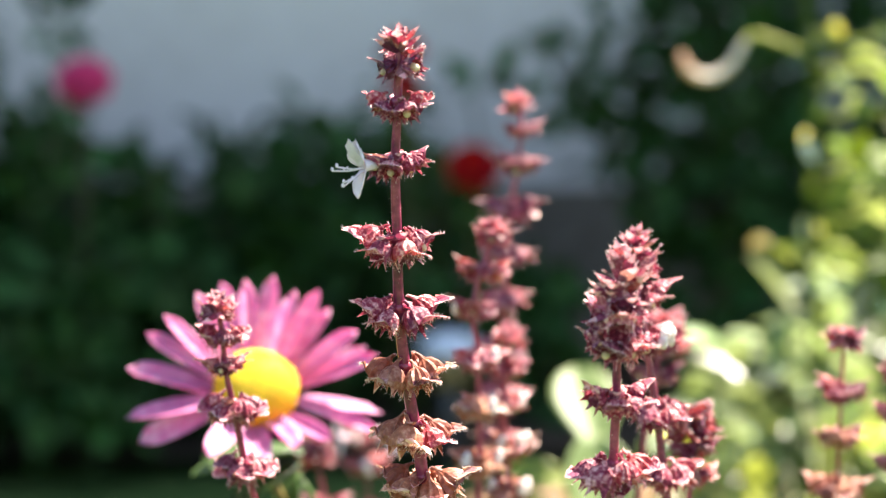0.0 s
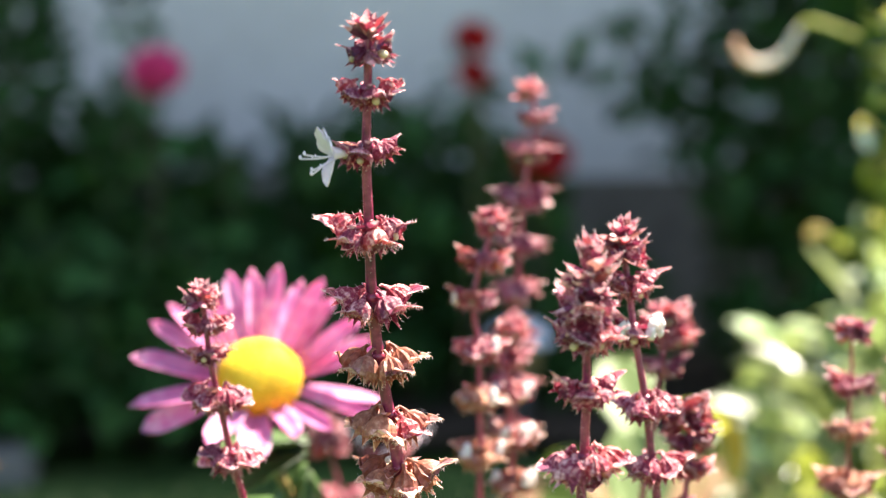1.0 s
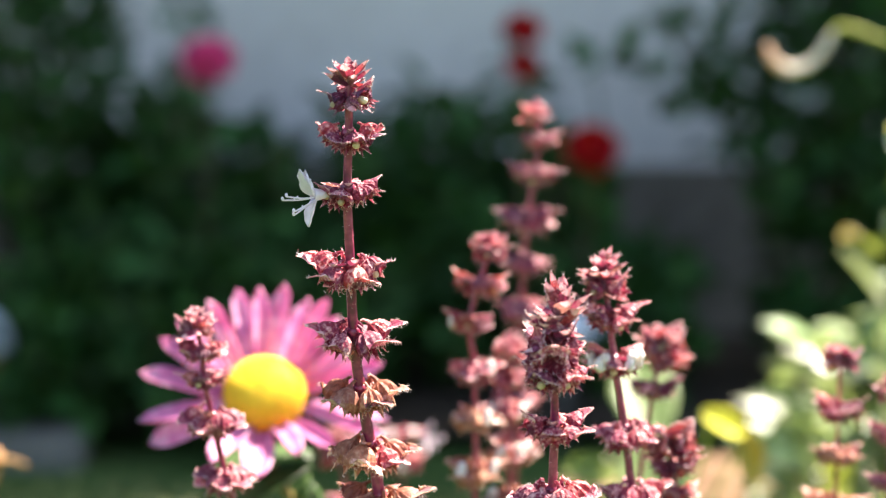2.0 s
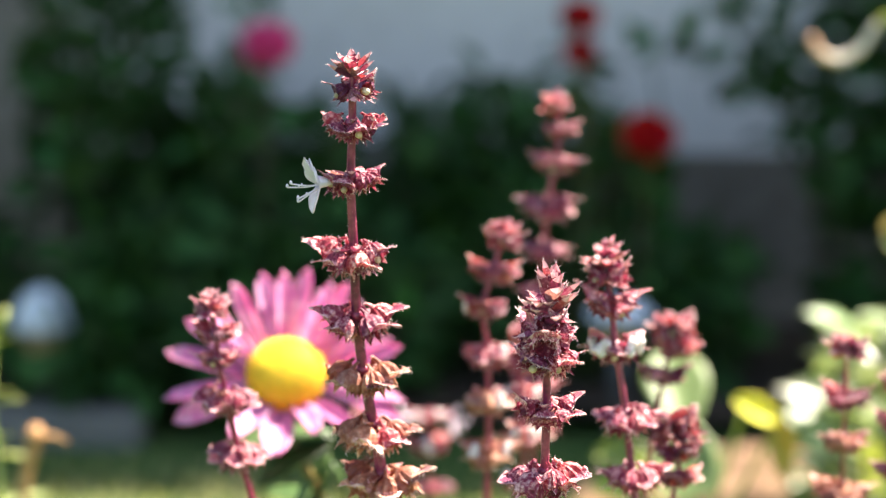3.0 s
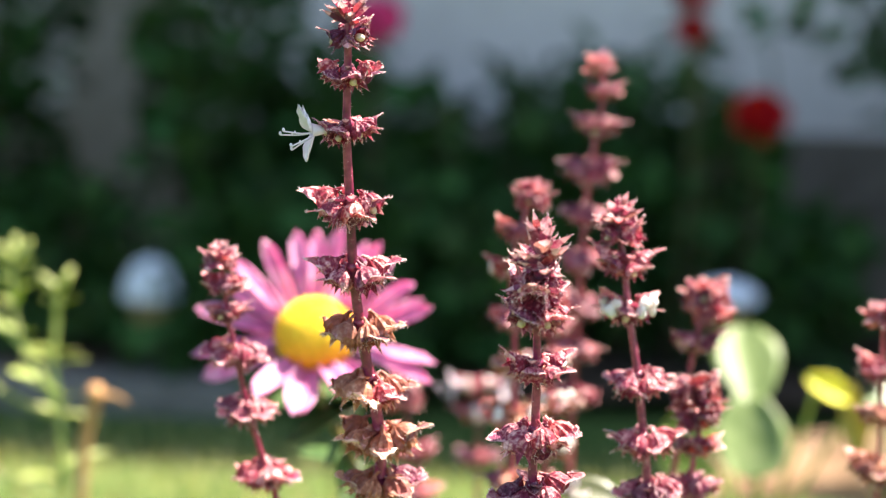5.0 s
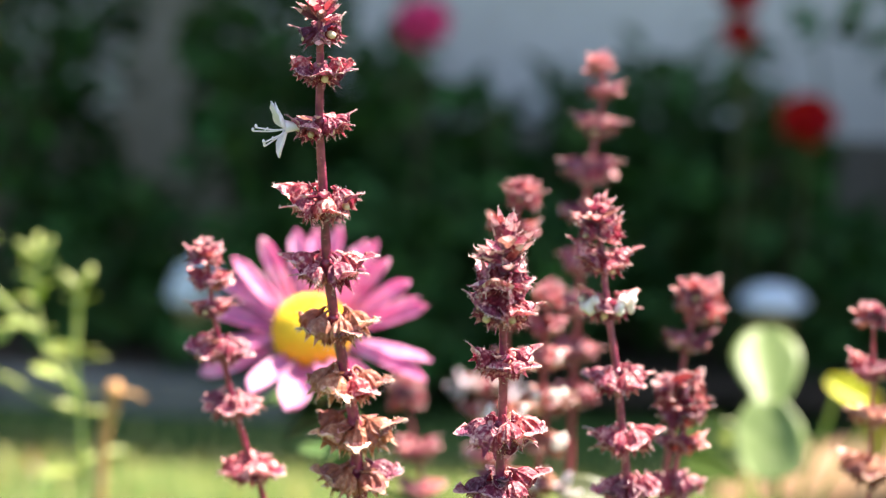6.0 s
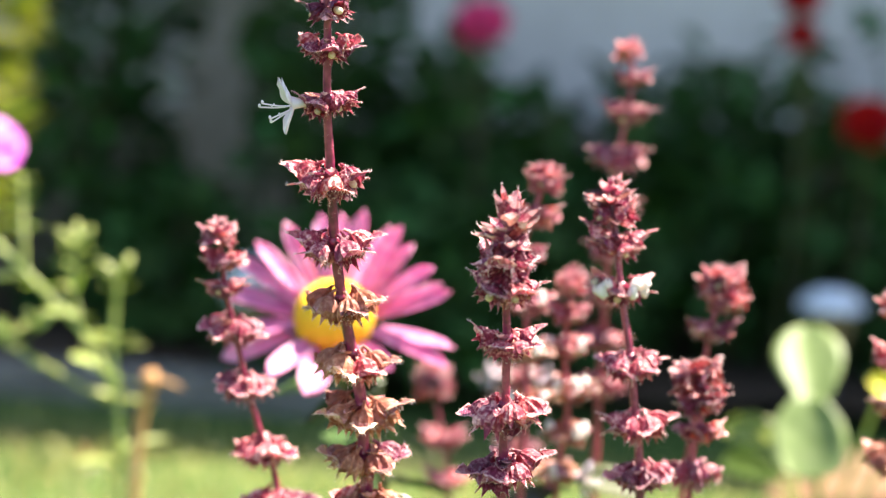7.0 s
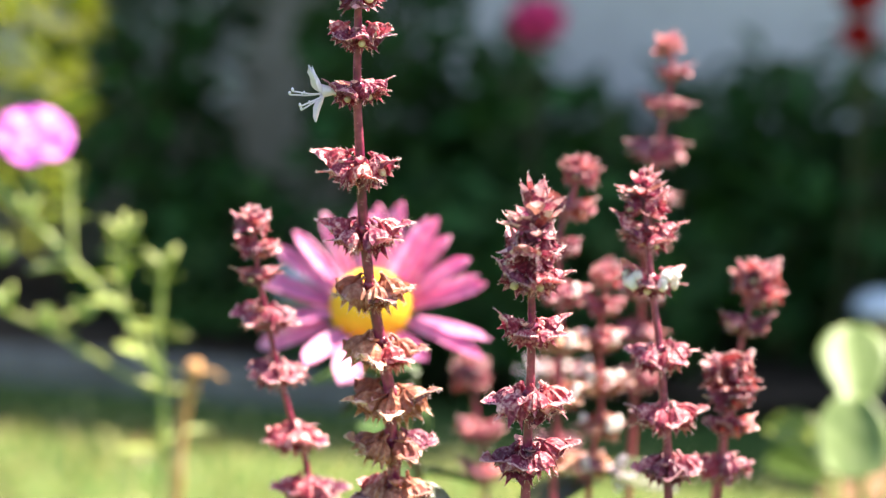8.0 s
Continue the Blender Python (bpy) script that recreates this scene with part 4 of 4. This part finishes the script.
# ---- round-leaved plant with a yellow leaf ----
def round_leaf_plant():
    rng = random.Random(41)
    foot = Vector((0.125, 0.41, -0.004))
    p = thing("round_leaved_plant", foot, "plant with two round glossy leaves and a yellowing leaf", "plant")
    P = lambda x, y, z: Vector((x, y, z)) - foot
    leaves = [((0.1185, 0.385, 0.2535), (-0.10, 0.72, 0.68), (0.0, -0.68, 0.72), 0.0435, 0.0295, BROAD_LEAF, "pale round sunlit leaf", 0.04),
              ((0.1160, 0.383, 0.2575), (0.02, -0.60, -0.80), (0.05, -0.8, 0.6), 0.0365, 0.031, BROAD_LEAF, "soft green round leaf hanging down", 0.12),
              ((0.1415, 0.40, 0.2625), (1, 0.0, -0.45), (0.1, -0.8, 0.6), 0.0215, 0.0125, YELLOW_LEAF, "yellowing pointed leaf", 0.2),
              ((0.158, 0.405, 0.259), (0.25, 0.0, -1), (0.3, -0.9, 0.3), 0.034, 0.015, OLIVE_LEAF, "drooping olive-yellow leaf", 0.25),
              ((0.107, 0.40, 0.236), (-1, 0.0, 0.1), (0.1, -0.7, 0.7), 0.026, 0.017, HERB_LEAF, "", 0.15),
              ((0.108, 0.41, 0.215), (-0.8, 0.3, 0.2), (0.0, -0.5, 0.9), 0.028, 0.018, CLIMBER_LEAF, "", 0.15)]
    for at, along, face, ln, wd, mat, label, cup in leaves:
        y, z = Vector(along).normalized(), Vector(face)
        z = (z - y * z.dot(y)).normalized()
        mm = Matrix.Translation(P(*at)) @ Matrix((y.cross(z), y, z)).transposed().to_4x4()
        bm = bmesh.new()
        blade(bm, ln, wd, 12, 8, cup, 0.08, 1.2 if label.startswith("pale") else 0.8 if mat in (BROAD_LEAF, CLIMBER_LEAF) else 1.5, 0.1, 0.35, 0.015, rng, mm, 0, 0.0004, 0.09 if label.startswith("pale") else 0.05)
        part("leaf", bm, mat, p, label)
        bm = bmesh.new()
        a = P(*at)
        tube(bm, bend([a, a + Vector((0.004, 0.01, -0.012)), Vector((0.0, 0.0, max(0.08, a.z - 0.08)))], 12), 0.0011, 7)
        part("leaf_stalk", bm, HERB, p)
    bm = bmesh.new()
    tube(bm, bend([(0, 0, 0), (0.002, 0, 0.1), (0, 0, 0.19)], 14), 0.002, 8)
    part("stem", bm, HERB, p)


round_leaf_plant()


# ---- leafy plants in the sun ----
def leaf_cloud(bm, rng, count, place, ln, wd, up=0.5, tip=1.4, rows=4, cols=2):
    for _ in range(count):
        p, out = place()
        y = (out + Vector([rng.uniform(-0.7, 0.7) for _ in range(3)])).normalized()
        z = Vector((rng.uniform(-0.6, 0.6), rng.uniform(-0.8, 0.3), up + rng.uniform(0, 0.8)))
        z = z - y * z.dot(y)
        if z.length < 1e-3:
            continue
        z.normalize()
        s = rng.uniform(0.65, 1.25)
        mm = Matrix.Translation(p) @ Matrix((y.cross(z), y, z)).transposed().to_4x4()
        blade(bm, ln * s, wd * s, rows, cols, 0.25, rng.uniform(0.0, 0.3), tip, rng.uniform(-0.3, 0.3), 0.3, 0, None, mm)


def bush(name, at, wide, deep, low, tall, leaves, ln, wd, mat, label, category, seed, group="", up=0.5, tip=1.4, hollow=0.35):
    rng = random.Random(seed)
    b = thing(name, at, label, category, group)
    bm = bmesh.new()
    tips = []
    for k in range(7):
        a = rng.uniform(0, 6.283)
        top = Vector((math.cos(a) * wide * rng.uniform(0.2, 0.9), math.sin(a) * deep * rng.uniform(0.2, 0.9), tall * rng.uniform(0.6, 0.97)))
        pts = bend([(rng.uniform(-0.01, 0.01), rng.uniform(-0.01, 0.01), -0.005), top * 0.45 + Vector((0, 0, 0.05 * tall)), top], 10)
        tube(bm, pts, [0.0045 * (1 - 0.75 * i / 9) + 0.0008 for i in range(10)], 6)
        tips += pts[3:]
    part("trunk", bm, BARK, b, "thin woody stems")
    bm = bmesh.new()

    def place():
        while True:
            q = Vector((rng.uniform(-1, 1), rng.uniform(-1, 1), rng.uniform(-1, 1)))
            lump = 0.9 + 0.3 * noise.noise(q * 2.3 + Vector((seed * 3.1, 0, 0)))
            if hollow < q.length < lump:
                break
        h = (tall - low) / 2
        return Vector((q.x * wide, q.y * deep, low + h + q.z * h * 1.15)), Vector((q.x, q.y, q.z * 0.5 + 0.1))

    leaf_cloud(bm, rng, leaves, place, ln, wd, up, tip)
    part("crown", bm, mat, b, "leaves", kind="stuff")
    return b


# rose bushes in the shade of the wall, and the low ones before them
TALL = [(-1.05, 1.8, 0.2, 0.66, 500, 1), (-0.7, 1.76, 0.115, 0.66, 800, 2), (-0.405, 1.76, 0.093, 0.62, 640, 3), (-0.245, 1.78, 0.062, 0.345, 380, 4),
        (-0.135, 1.78, 0.058, 0.305, 400, 5), (-0.02, 1.78, 0.08, 0.315, 500, 6), (0.085, 1.76, 0.075, 0.335, 440, 7), (0.195, 1.74, 0.06, 0.325, 330, 8),
        (-0.315, 1.82, 0.05, 0.29, 240, 19), (0.535, 1.72, 0.105, 0.6, 900, 10), (0.8, 1.74, 0.18, 0.68, 900, 11), (1.25, 1.78, 0.26, 0.6, 480, 12)]
LOW = [(0.3, 1.72, 0.07, 0.16, 200, 9), (-0.33, 1.62, 0.085, 0.19, 260, 13), (-0.19, 1.62, 0.08, 0.2, 260, 14), (-0.06, 1.62, 0.07, 0.16, 220, 15),
        (-0.36, 1.56, 0.1, 0.115, 240, 16), (-0.2, 1.56, 0.09, 0.11, 220, 17), (-0.585, 1.7, 0.09, 0.175, 300, 18)]
for cx, cy, half, top, n, seed in TALL + LOW:
    bush("rose_bush", (cx, cy, 0.022), half, 0.16, 0.0, top, n, 0.042, 0.027, ROSE_LEAF, "dark green rose bush shaded by the wall", "rose bush", 100 + seed, "rose bushes", 0.4, 1.3, 0.2)


def rose_cane(foot, tip, leaves, wide, tall, seed):
    """A long thin shoot with a loose tuft of leaves at its end."""
    rng = random.Random(seed)
    s = thing("rose_cane", foot, "slender rose shoot with dark leaves at its end", "rose shoot", "rose shoots")
    end = Vector(tip) - Vector(foot)
    bm = bmesh.new()
    tube(bm, bend([(0, 0, 0), end * 0.55 + Vector((0.01, 0.02, 0.03)), end], 14), [0.003 - 0.0001 * k for k in range(14)], 6)
    part("stem", bm, BARK, s)
    bm = bmesh.new()

    def place():
        q = Vector((rng.gauss(0, 0.5), rng.gauss(0, 0.5), rng.gauss(0, 0.5)))
        return end + Vector((q.x * wide, q.y * 0.03, q.z * tall)), q + Vector((0, 0, 0.2))

    leaf_cloud(bm, rng, leaves, place, 0.036, 0.023, 0.4, 1.3)
    part("foliage", bm, ROSE_LEAF, s, "dark green leaves", kind="stuff")


for foot, tip, leaves, wide, tall, seed in (((0.27, 1.74, 0.02), (0.238, 1.72, 0.405), 9, 0.045, 0.015, 1), ((0.50, 1.74, 0.02), (0.372, 1.72, 0.418), 46, 0.062, 0.042, 2), ((0.52, 1.76, 0.02), (0.43, 1.74, 0.475), 30, 0.06, 0.05, 6), ((0.47, 1.76, 0.02), (0.415, 1.74, 0.345), 34, 0.04, 0.07, 7),
                                            ((0.52, 1.74, 0.02), (0.40, 1.72, 0.33), 14, 0.02, 0.05, 3), ((-0.25, 1.74, 0.02), (-0.235, 1.72, 0.475), 16, 0.03, 0.045, 4),
                                            ((0.18, 1.74, 0.02), (0.150, 1.70, 0.375), 10, 0.02, 0.03, 5)):
    rose_cane(foot, tip, leaves, wide, tall, seed)


def rose(at, r, mat, label, foot, seed):
    rng = random.Random(seed)
    s = thing("rose", foot, label, "rose")
    head = Vector(at) - Vector(foot)
    bm = bmesh.new()
    tube(bm, bend([(0, 0, 0), head * 0.5 + Vector((0.01, 0.01, 0.02)), head - Vector((0, 0, r * 0.6))], 14), 0.0025, 7)
    part("stem", bm, BARK, s)
    bm = bmesh.new()
    ball(bm, head - Vector((0, 0, r * 0.55)), r * 0.3, (1, 1, 0.8), 10, 6)
    for k in range(5):
        mm = Matrix.Translation(head - Vector((0, 0, r * 0.5))) @ Matrix.Rotation(k * 1.257, 4, "Z") @ Matrix.Rotation(radians(-20), 4, "X")
        blade(bm, r * 0.9, r * 0.35, 5, 3, 0.2, 0.1, 1.8, 0, 0.6, 0, None, mm)
    part("calyx", bm, ROSE_LEAF, s)
    turned = Matrix.Translation(head) @ Matrix.Rotation(radians(48), 4, "X") @ Matrix.Translation((0, 0, -r * 0.4))
    for ring_n, tiltd, rr, ln in ((4, 82, 0.10, 0.75), (5, 68, 0.16, 0.95), (6, 50, 0.2, 1.1), (7, 30, 0.22, 1.15), (7, 8, 0.2, 1.15)):
        for k in range(ring_n):
            bm = bmesh.new()
            mm = turned @ Matrix.Rotation(2 * math.pi * (k + 0.5 * (ring_n % 2)) / ring_n + rng.uniform(-0.2, 0.2), 4, "Z") @ Matrix.Translation((0, rr * r, 0)) @ Matrix.Rotation(radians(tiltd + rng.uniform(-8, 8)), 4, "X")
            blade(bm, ln * r, r * 0.95, 7, 5, 0.25, -0.12, 0.7, 0, 0.4, 0.03, rng, mm, 0.03, 0.0006)
            part("petal", bm, mat, s)


rose((-0.185, 1.54, 0.403), 0.0255, PINK_ROSE, "full pink rose on a tall stem", (-0.22, 1.62, 0.02), 51)
rose((0.2205, 1.54, 0.313), 0.0255, RED_ROSE, "full deep red rose", (0.20, 1.62, 0.02), 52)
rose((0.146, 1.56, 0.4375), 0.0185, RED_ROSE, "small red rose above another", (0.17, 1.66, 0.02), 53)
rose((0.147, 1.56, 0.400), 0.0165, RED_ROSE, "small red rose below another", (0.14, 1.66, 0.02), 54)

bush("shrub", (-0.66, 1.08, -0.004), 0.18, 0.15, 0.17, 0.66, 1500, 0.032, 0.0085, FINE_LEAF, "sunlit yellow-green fine-leaved shrub", "shrub", 61, up=0.4, tip=1.6, hollow=0.15)
glossy = bush("leafy_plant", (0.328, 0.68, -0.004), 0.095, 0.09, 0.05, 0.278, 420, 0.042, 0.017, PALE_LEAF, "bushy green plant with long glossy sunlit leaves", "plant", 62, up=0.9, tip=1.5, hollow=0.1)
for foot, tip in (((-0.08, -0.07, 0.0), (-0.106, -0.08, 0.245)), ((-0.05, -0.06, 0.0), (-0.045, -0.085, 0.225)), ((-0.02, -0.05, 0.0), (-0.085, -0.08, 0.205))):
    bm = bmesh.new()
    tube(bm, bend([foot, Vector(foot).lerp(Vector(tip), 0.6) + Vector((0.014, 0, 0)), tip], 14), [0.0030 - 0.0001 * k for k in range(14)], 8)
    part("stalk", bm, HERB, glossy, "pale green stalk")
bush("leafy_plant", (0.300, 0.575, -0.004), 0.062, 0.05, 0.06, 0.215, 170, 0.034, 0.015, YELLOW_GREEN_LEAF, "low yellow-green leafy plant in full sun", "plant", 64, up=1.0, tip=1.4, hollow=0.1)
bush("leafy_plant", (0.47, 0.80, -0.004), 0.10, 0.10, 0.05, 0.40, 520, 0.045, 0.026, SUNNY_LEAF, "taller green plant with sunlit leaves", "plant", 63, up=0.8, tip=1.3, hollow=0.1)


def climber():
    """The tall stem with round leaves, and the curled stalk that hangs from it."""
    rng = random.Random(71)
    foot = Vector((0.285, 0.64, -0.004))
    c = thing("climbing_plant", foot, "tall climbing stem with small round sunlit leaves", "climbing plant")
    P = lambda x, y, z: Vector((x, y, z)) - foot
    bm = bmesh.new()
    line = bend([P(0.285, 0.64, 0), P(0.292, 0.63, 0.18), P(0.286, 0.622, 0.31), P(0.284, 0.62, 0.40), P(0.279, 0.62, 0.46), P(0.270, 0.62, 0.56)], 40)
    tube(bm, line, 0.0019, 8)
    part("stem", bm, CLIMBER_LEAF, c)
    for x, z, s, mat in ((0.2895, 0.3889, 0.011, PALE_LEAF), (0.2822, 0.3664, 0.0135, PALE_ROUND), (0.2900, 0.3735, 0.009, YELLOW_LEAF), (0.2806, 0.3478, 0.010, LIME_LEAF), (0.2990, 0.3440, 0.024, LIME_LEAF),
                         (0.2858, 0.3236, 0.013, PALE_ROUND), (0.2930, 0.3230, 0.012, YELLOW_LEAF), (0.3110, 0.4140, 0.024, LIME_LEAF), (0.3060, 0.4040, 0.015, CLIMBER_LEAF), (0.3120, 0.3680, 0.020, LIME_LEAF),
                         (0.2715, 0.3110, 0.012, OLIVE_LEAF), (0.2800, 0.3070, 0.014, LIME_LEAF), (0.3010, 0.3050, 0.026, LIME_LEAF), (0.3190, 0.3420, 0.022, CLIMBER_LEAF), (0.3130, 0.3220, 0.020, CLIMBER_LEAF),
                         (0.3090, 0.3900, 0.016, CLIMBER_LEAF), (0.3230, 0.3900, 0.020, LIME_LEAF), (0.3270, 0.3600, 0.020, CLIMBER_LEAF), (0.3350, 0.3300, 0.026, LIME_LEAF), (0.3280, 0.3050, 0.028, CLIMBER_LEAF),
                         (0.3300, 0.4200, 0.018, CLIMBER_LEAF), (0.3020, 0.4340, 0.009, YELLOW_LEAF), (0.3180, 0.4300, 0.012, CLIMBER_LEAF)):
        bm = bmesh.new()
        root = P(x, 0.62 + rng.uniform(-0.02, 0.05), z)
        y = Vector((rng.uniform(-1, 1), rng.uniform(-0.3, 0.3), rng.uniform(-0.6, 0.6))).normalized()
        zz = Vector((rng.uniform(0.0, 0.5), rng.uniform(-0.9, -0.5), 0.8))
        zz = (zz - y * zz.dot(y)).normalized()
        mm = Matrix.Translation(root) @ Matrix((y.cross(zz), y, zz)).transposed().to_4x4() @ Matrix.Translation((0, -s / 2, 0))
        blade(bm, s, s * 0.85, 7, 4, 0.2, 0.1, 0.9, 0.1, 0.3, 0.02, rng, mm, 0, 0.0004)
        part("leaf", bm, mat, c)
        bm = bmesh.new()
        near = min(line, key=lambda q: (q - root).length)
        tube(bm, [near, (near + root) / 2 + Vector((0, 0, -0.003)), root], 0.0008, 6)
        part("leaf_stalk", bm, LIME_LEAF, c)
    bm = bmesh.new()
    curl = bend([P(0.2835, 0.62, 0.4200), P(0.2700, 0.622, 0.4252), P(0.2530, 0.623, 0.4302), P(0.2458, 0.623, 0.4240), P(0.2385, 0.623, 0.4125), P(0.2275, 0.623, 0.4070), P(0.2170, 0.623, 0.4100), P(0.2112, 0.623, 0.4195)], 40)
    tube(bm, curl[:16], [0.0014 + 0.0005 * i / 15 for i in range(16)], 10, True, 0.04, rng)
    part("side_stem", bm, SIDE_STEM, c, "olive green side stem")
    bm = bmesh.new()
    tube(bm, curl[15:], [0.0020 + 0.0005 * min(1, i / 6) - 0.0006 * max(0, (i - 18) / 6) for i in range(25)], 10, True, 0.04, rng)
    part("curled_stalk", bm, TENDRIL, c, "pale tan withered stalk curled upwards")


climber()


# ---- solar lamps ----
def solar_lamp(at, rise=1.0, wide=1.0):
    s = thing("solar_lamp", at, "short garden solar lamp with a white domed cap", "garden lamp", "solar garden lamps")
    bm = bmesh.new()
    prof = [(0.0, 0.146), (0.0105, 0.1435), (0.021, 0.136), (0.0295, 0.122), (0.035, 0.106), (0.036, 0.100), (0.0345, 0.0965), (0.026, 0.0985), (0.0, 0.1)]
    lathe(bm, [(r * wide, 0.1 + (z - 0.1) * rise) for r, z in prof], 28)
    part("cap", bm, LAMP_CAP, s, "white domed cap")
    bm = bmesh.new()
    lathe(bm, [(0.0, 0.098), (0.022, 0.0975), (0.021, 0.085), (0.018, 0.070), (0.010, 0.058), (0.0, 0.057)], 24)
    part("cup", bm, LAMP_CUP, s, "yellowish clear cup")
    bm = bmesh.new()
    lathe(bm, [(0.0, 0.060), (0.009, 0.059), (0.0085, 0.03), (0.0085, -0.03), (0.0, -0.05)], 16)
    part("post", bm, LAMP_POST, s, "dark post")
    return s


def lathe(bm, prof, n):
    rings = []
    for r, z in prof:
        rings.append([bm.verts.new((0, 0, z))] if r == 0 else [bm.verts.new((r * math.cos(2 * math.pi * k / n), r * math.sin(2 * math.pi * k / n), z)) for k in range(n)])
    for a, b in zip(rings, rings[1:]):
        for k in range(n):
            q = (k + 1) % n
            f = [v for v in (a[k % len(a)], a[q % len(a)], b[q % len(b)], b[k % len(b)])]
            f = list(dict.fromkeys(f))
            if len(f) > 2:
                bm.faces.new(f)
    bmesh.ops.recalc_face_normals(bm, faces=bm.faces)


solar_lamp((-0.418, 1.50, 0.004), 0.92, 0.9)
solar_lamp((0.191, 1.50, 0.024), 0.42, 0.98)


# ---- a fallen leaf on the lawn ----
rng = random.Random(91)
fallen = thing("fallen_leaf", (-0.470, 1.140, 0.002), "curled orange-brown dry leaf on the lawn", "fallen leaf")
bm = bmesh.new()
blade(bm, 0.019, 0.009, 10, 6, 0.5, -0.35, 1.5, 0.5, 0.3, 0.04, rng, Matrix.Rotation(radians(25), 4, "Z") @ Matrix.Rotation(radians(25), 4, "X"), 0, 0.0004)
part("leaf_blade", bm, DRY_STALK, fallen)
bm = bmesh.new()
tube(bm, bend([(0, 0.002, 0.001), (0.004, -0.012, 0.004), (0.016, -0.026, 0.003)], 10), 0.0012, 7)
part("leaf_stalk", bm, TENDRIL, fallen, "pale dry stalk")


# ---- soil mound and kerb stones ----
def soil_height(x, y):
    """A low heap of dug soil with a steep broken edge towards the lawn."""
    brim = 1.172 + 0.012 * noise.noise(Vector((x * 18, 0, 4)))
    across = max(0, 1 - ((x - 0.35) / 0.225) ** 2)
    step = min(1, max(0, (y - brim) / 0.005)) * (0.32 + 0.68 * min(1, max(0, (y - brim) / 0.045))) * max(0, 1 - max(0, (y - 1.23) / 0.06) ** 2)
    return 0.058 * across ** 0.5 * step - 0.007 + 0.004 * noise.noise(Vector((x * 40, y * 40, 0)))


bm = sheet("soil", 0.13, 0.62, 1.145, 1.30, 70, 60, soil_height)
tagged(part("soil_mound", bm, SOIL), "low mound of bare sunlit tan soil", "soil", kind="structure")

bm = bmesh.new()
slab(bm, -0.1235, 0.1235, -0.03, 0.03, -0.05, 0.030, 0.006)
stone = mesh_of("kerb_stone", bm, KERB, False)
kerb = tagged(new("kerb"), "row of grey concrete kerb stones edging the bed", "kerb", kind="structure")
kerb.location = (0, 1.44, 0)
rng = random.Random(81)
for k in range(8):
    part("kerb_stone", stone, None, kerb, m=pose(-0.425 - 0.25 * k, rng.uniform(-0.003, 0.003), rng.uniform(-0.003, 0.002), 0, rng.uniform(-0.5, 0.5), rng.uniform(-0.6, 0.6)))
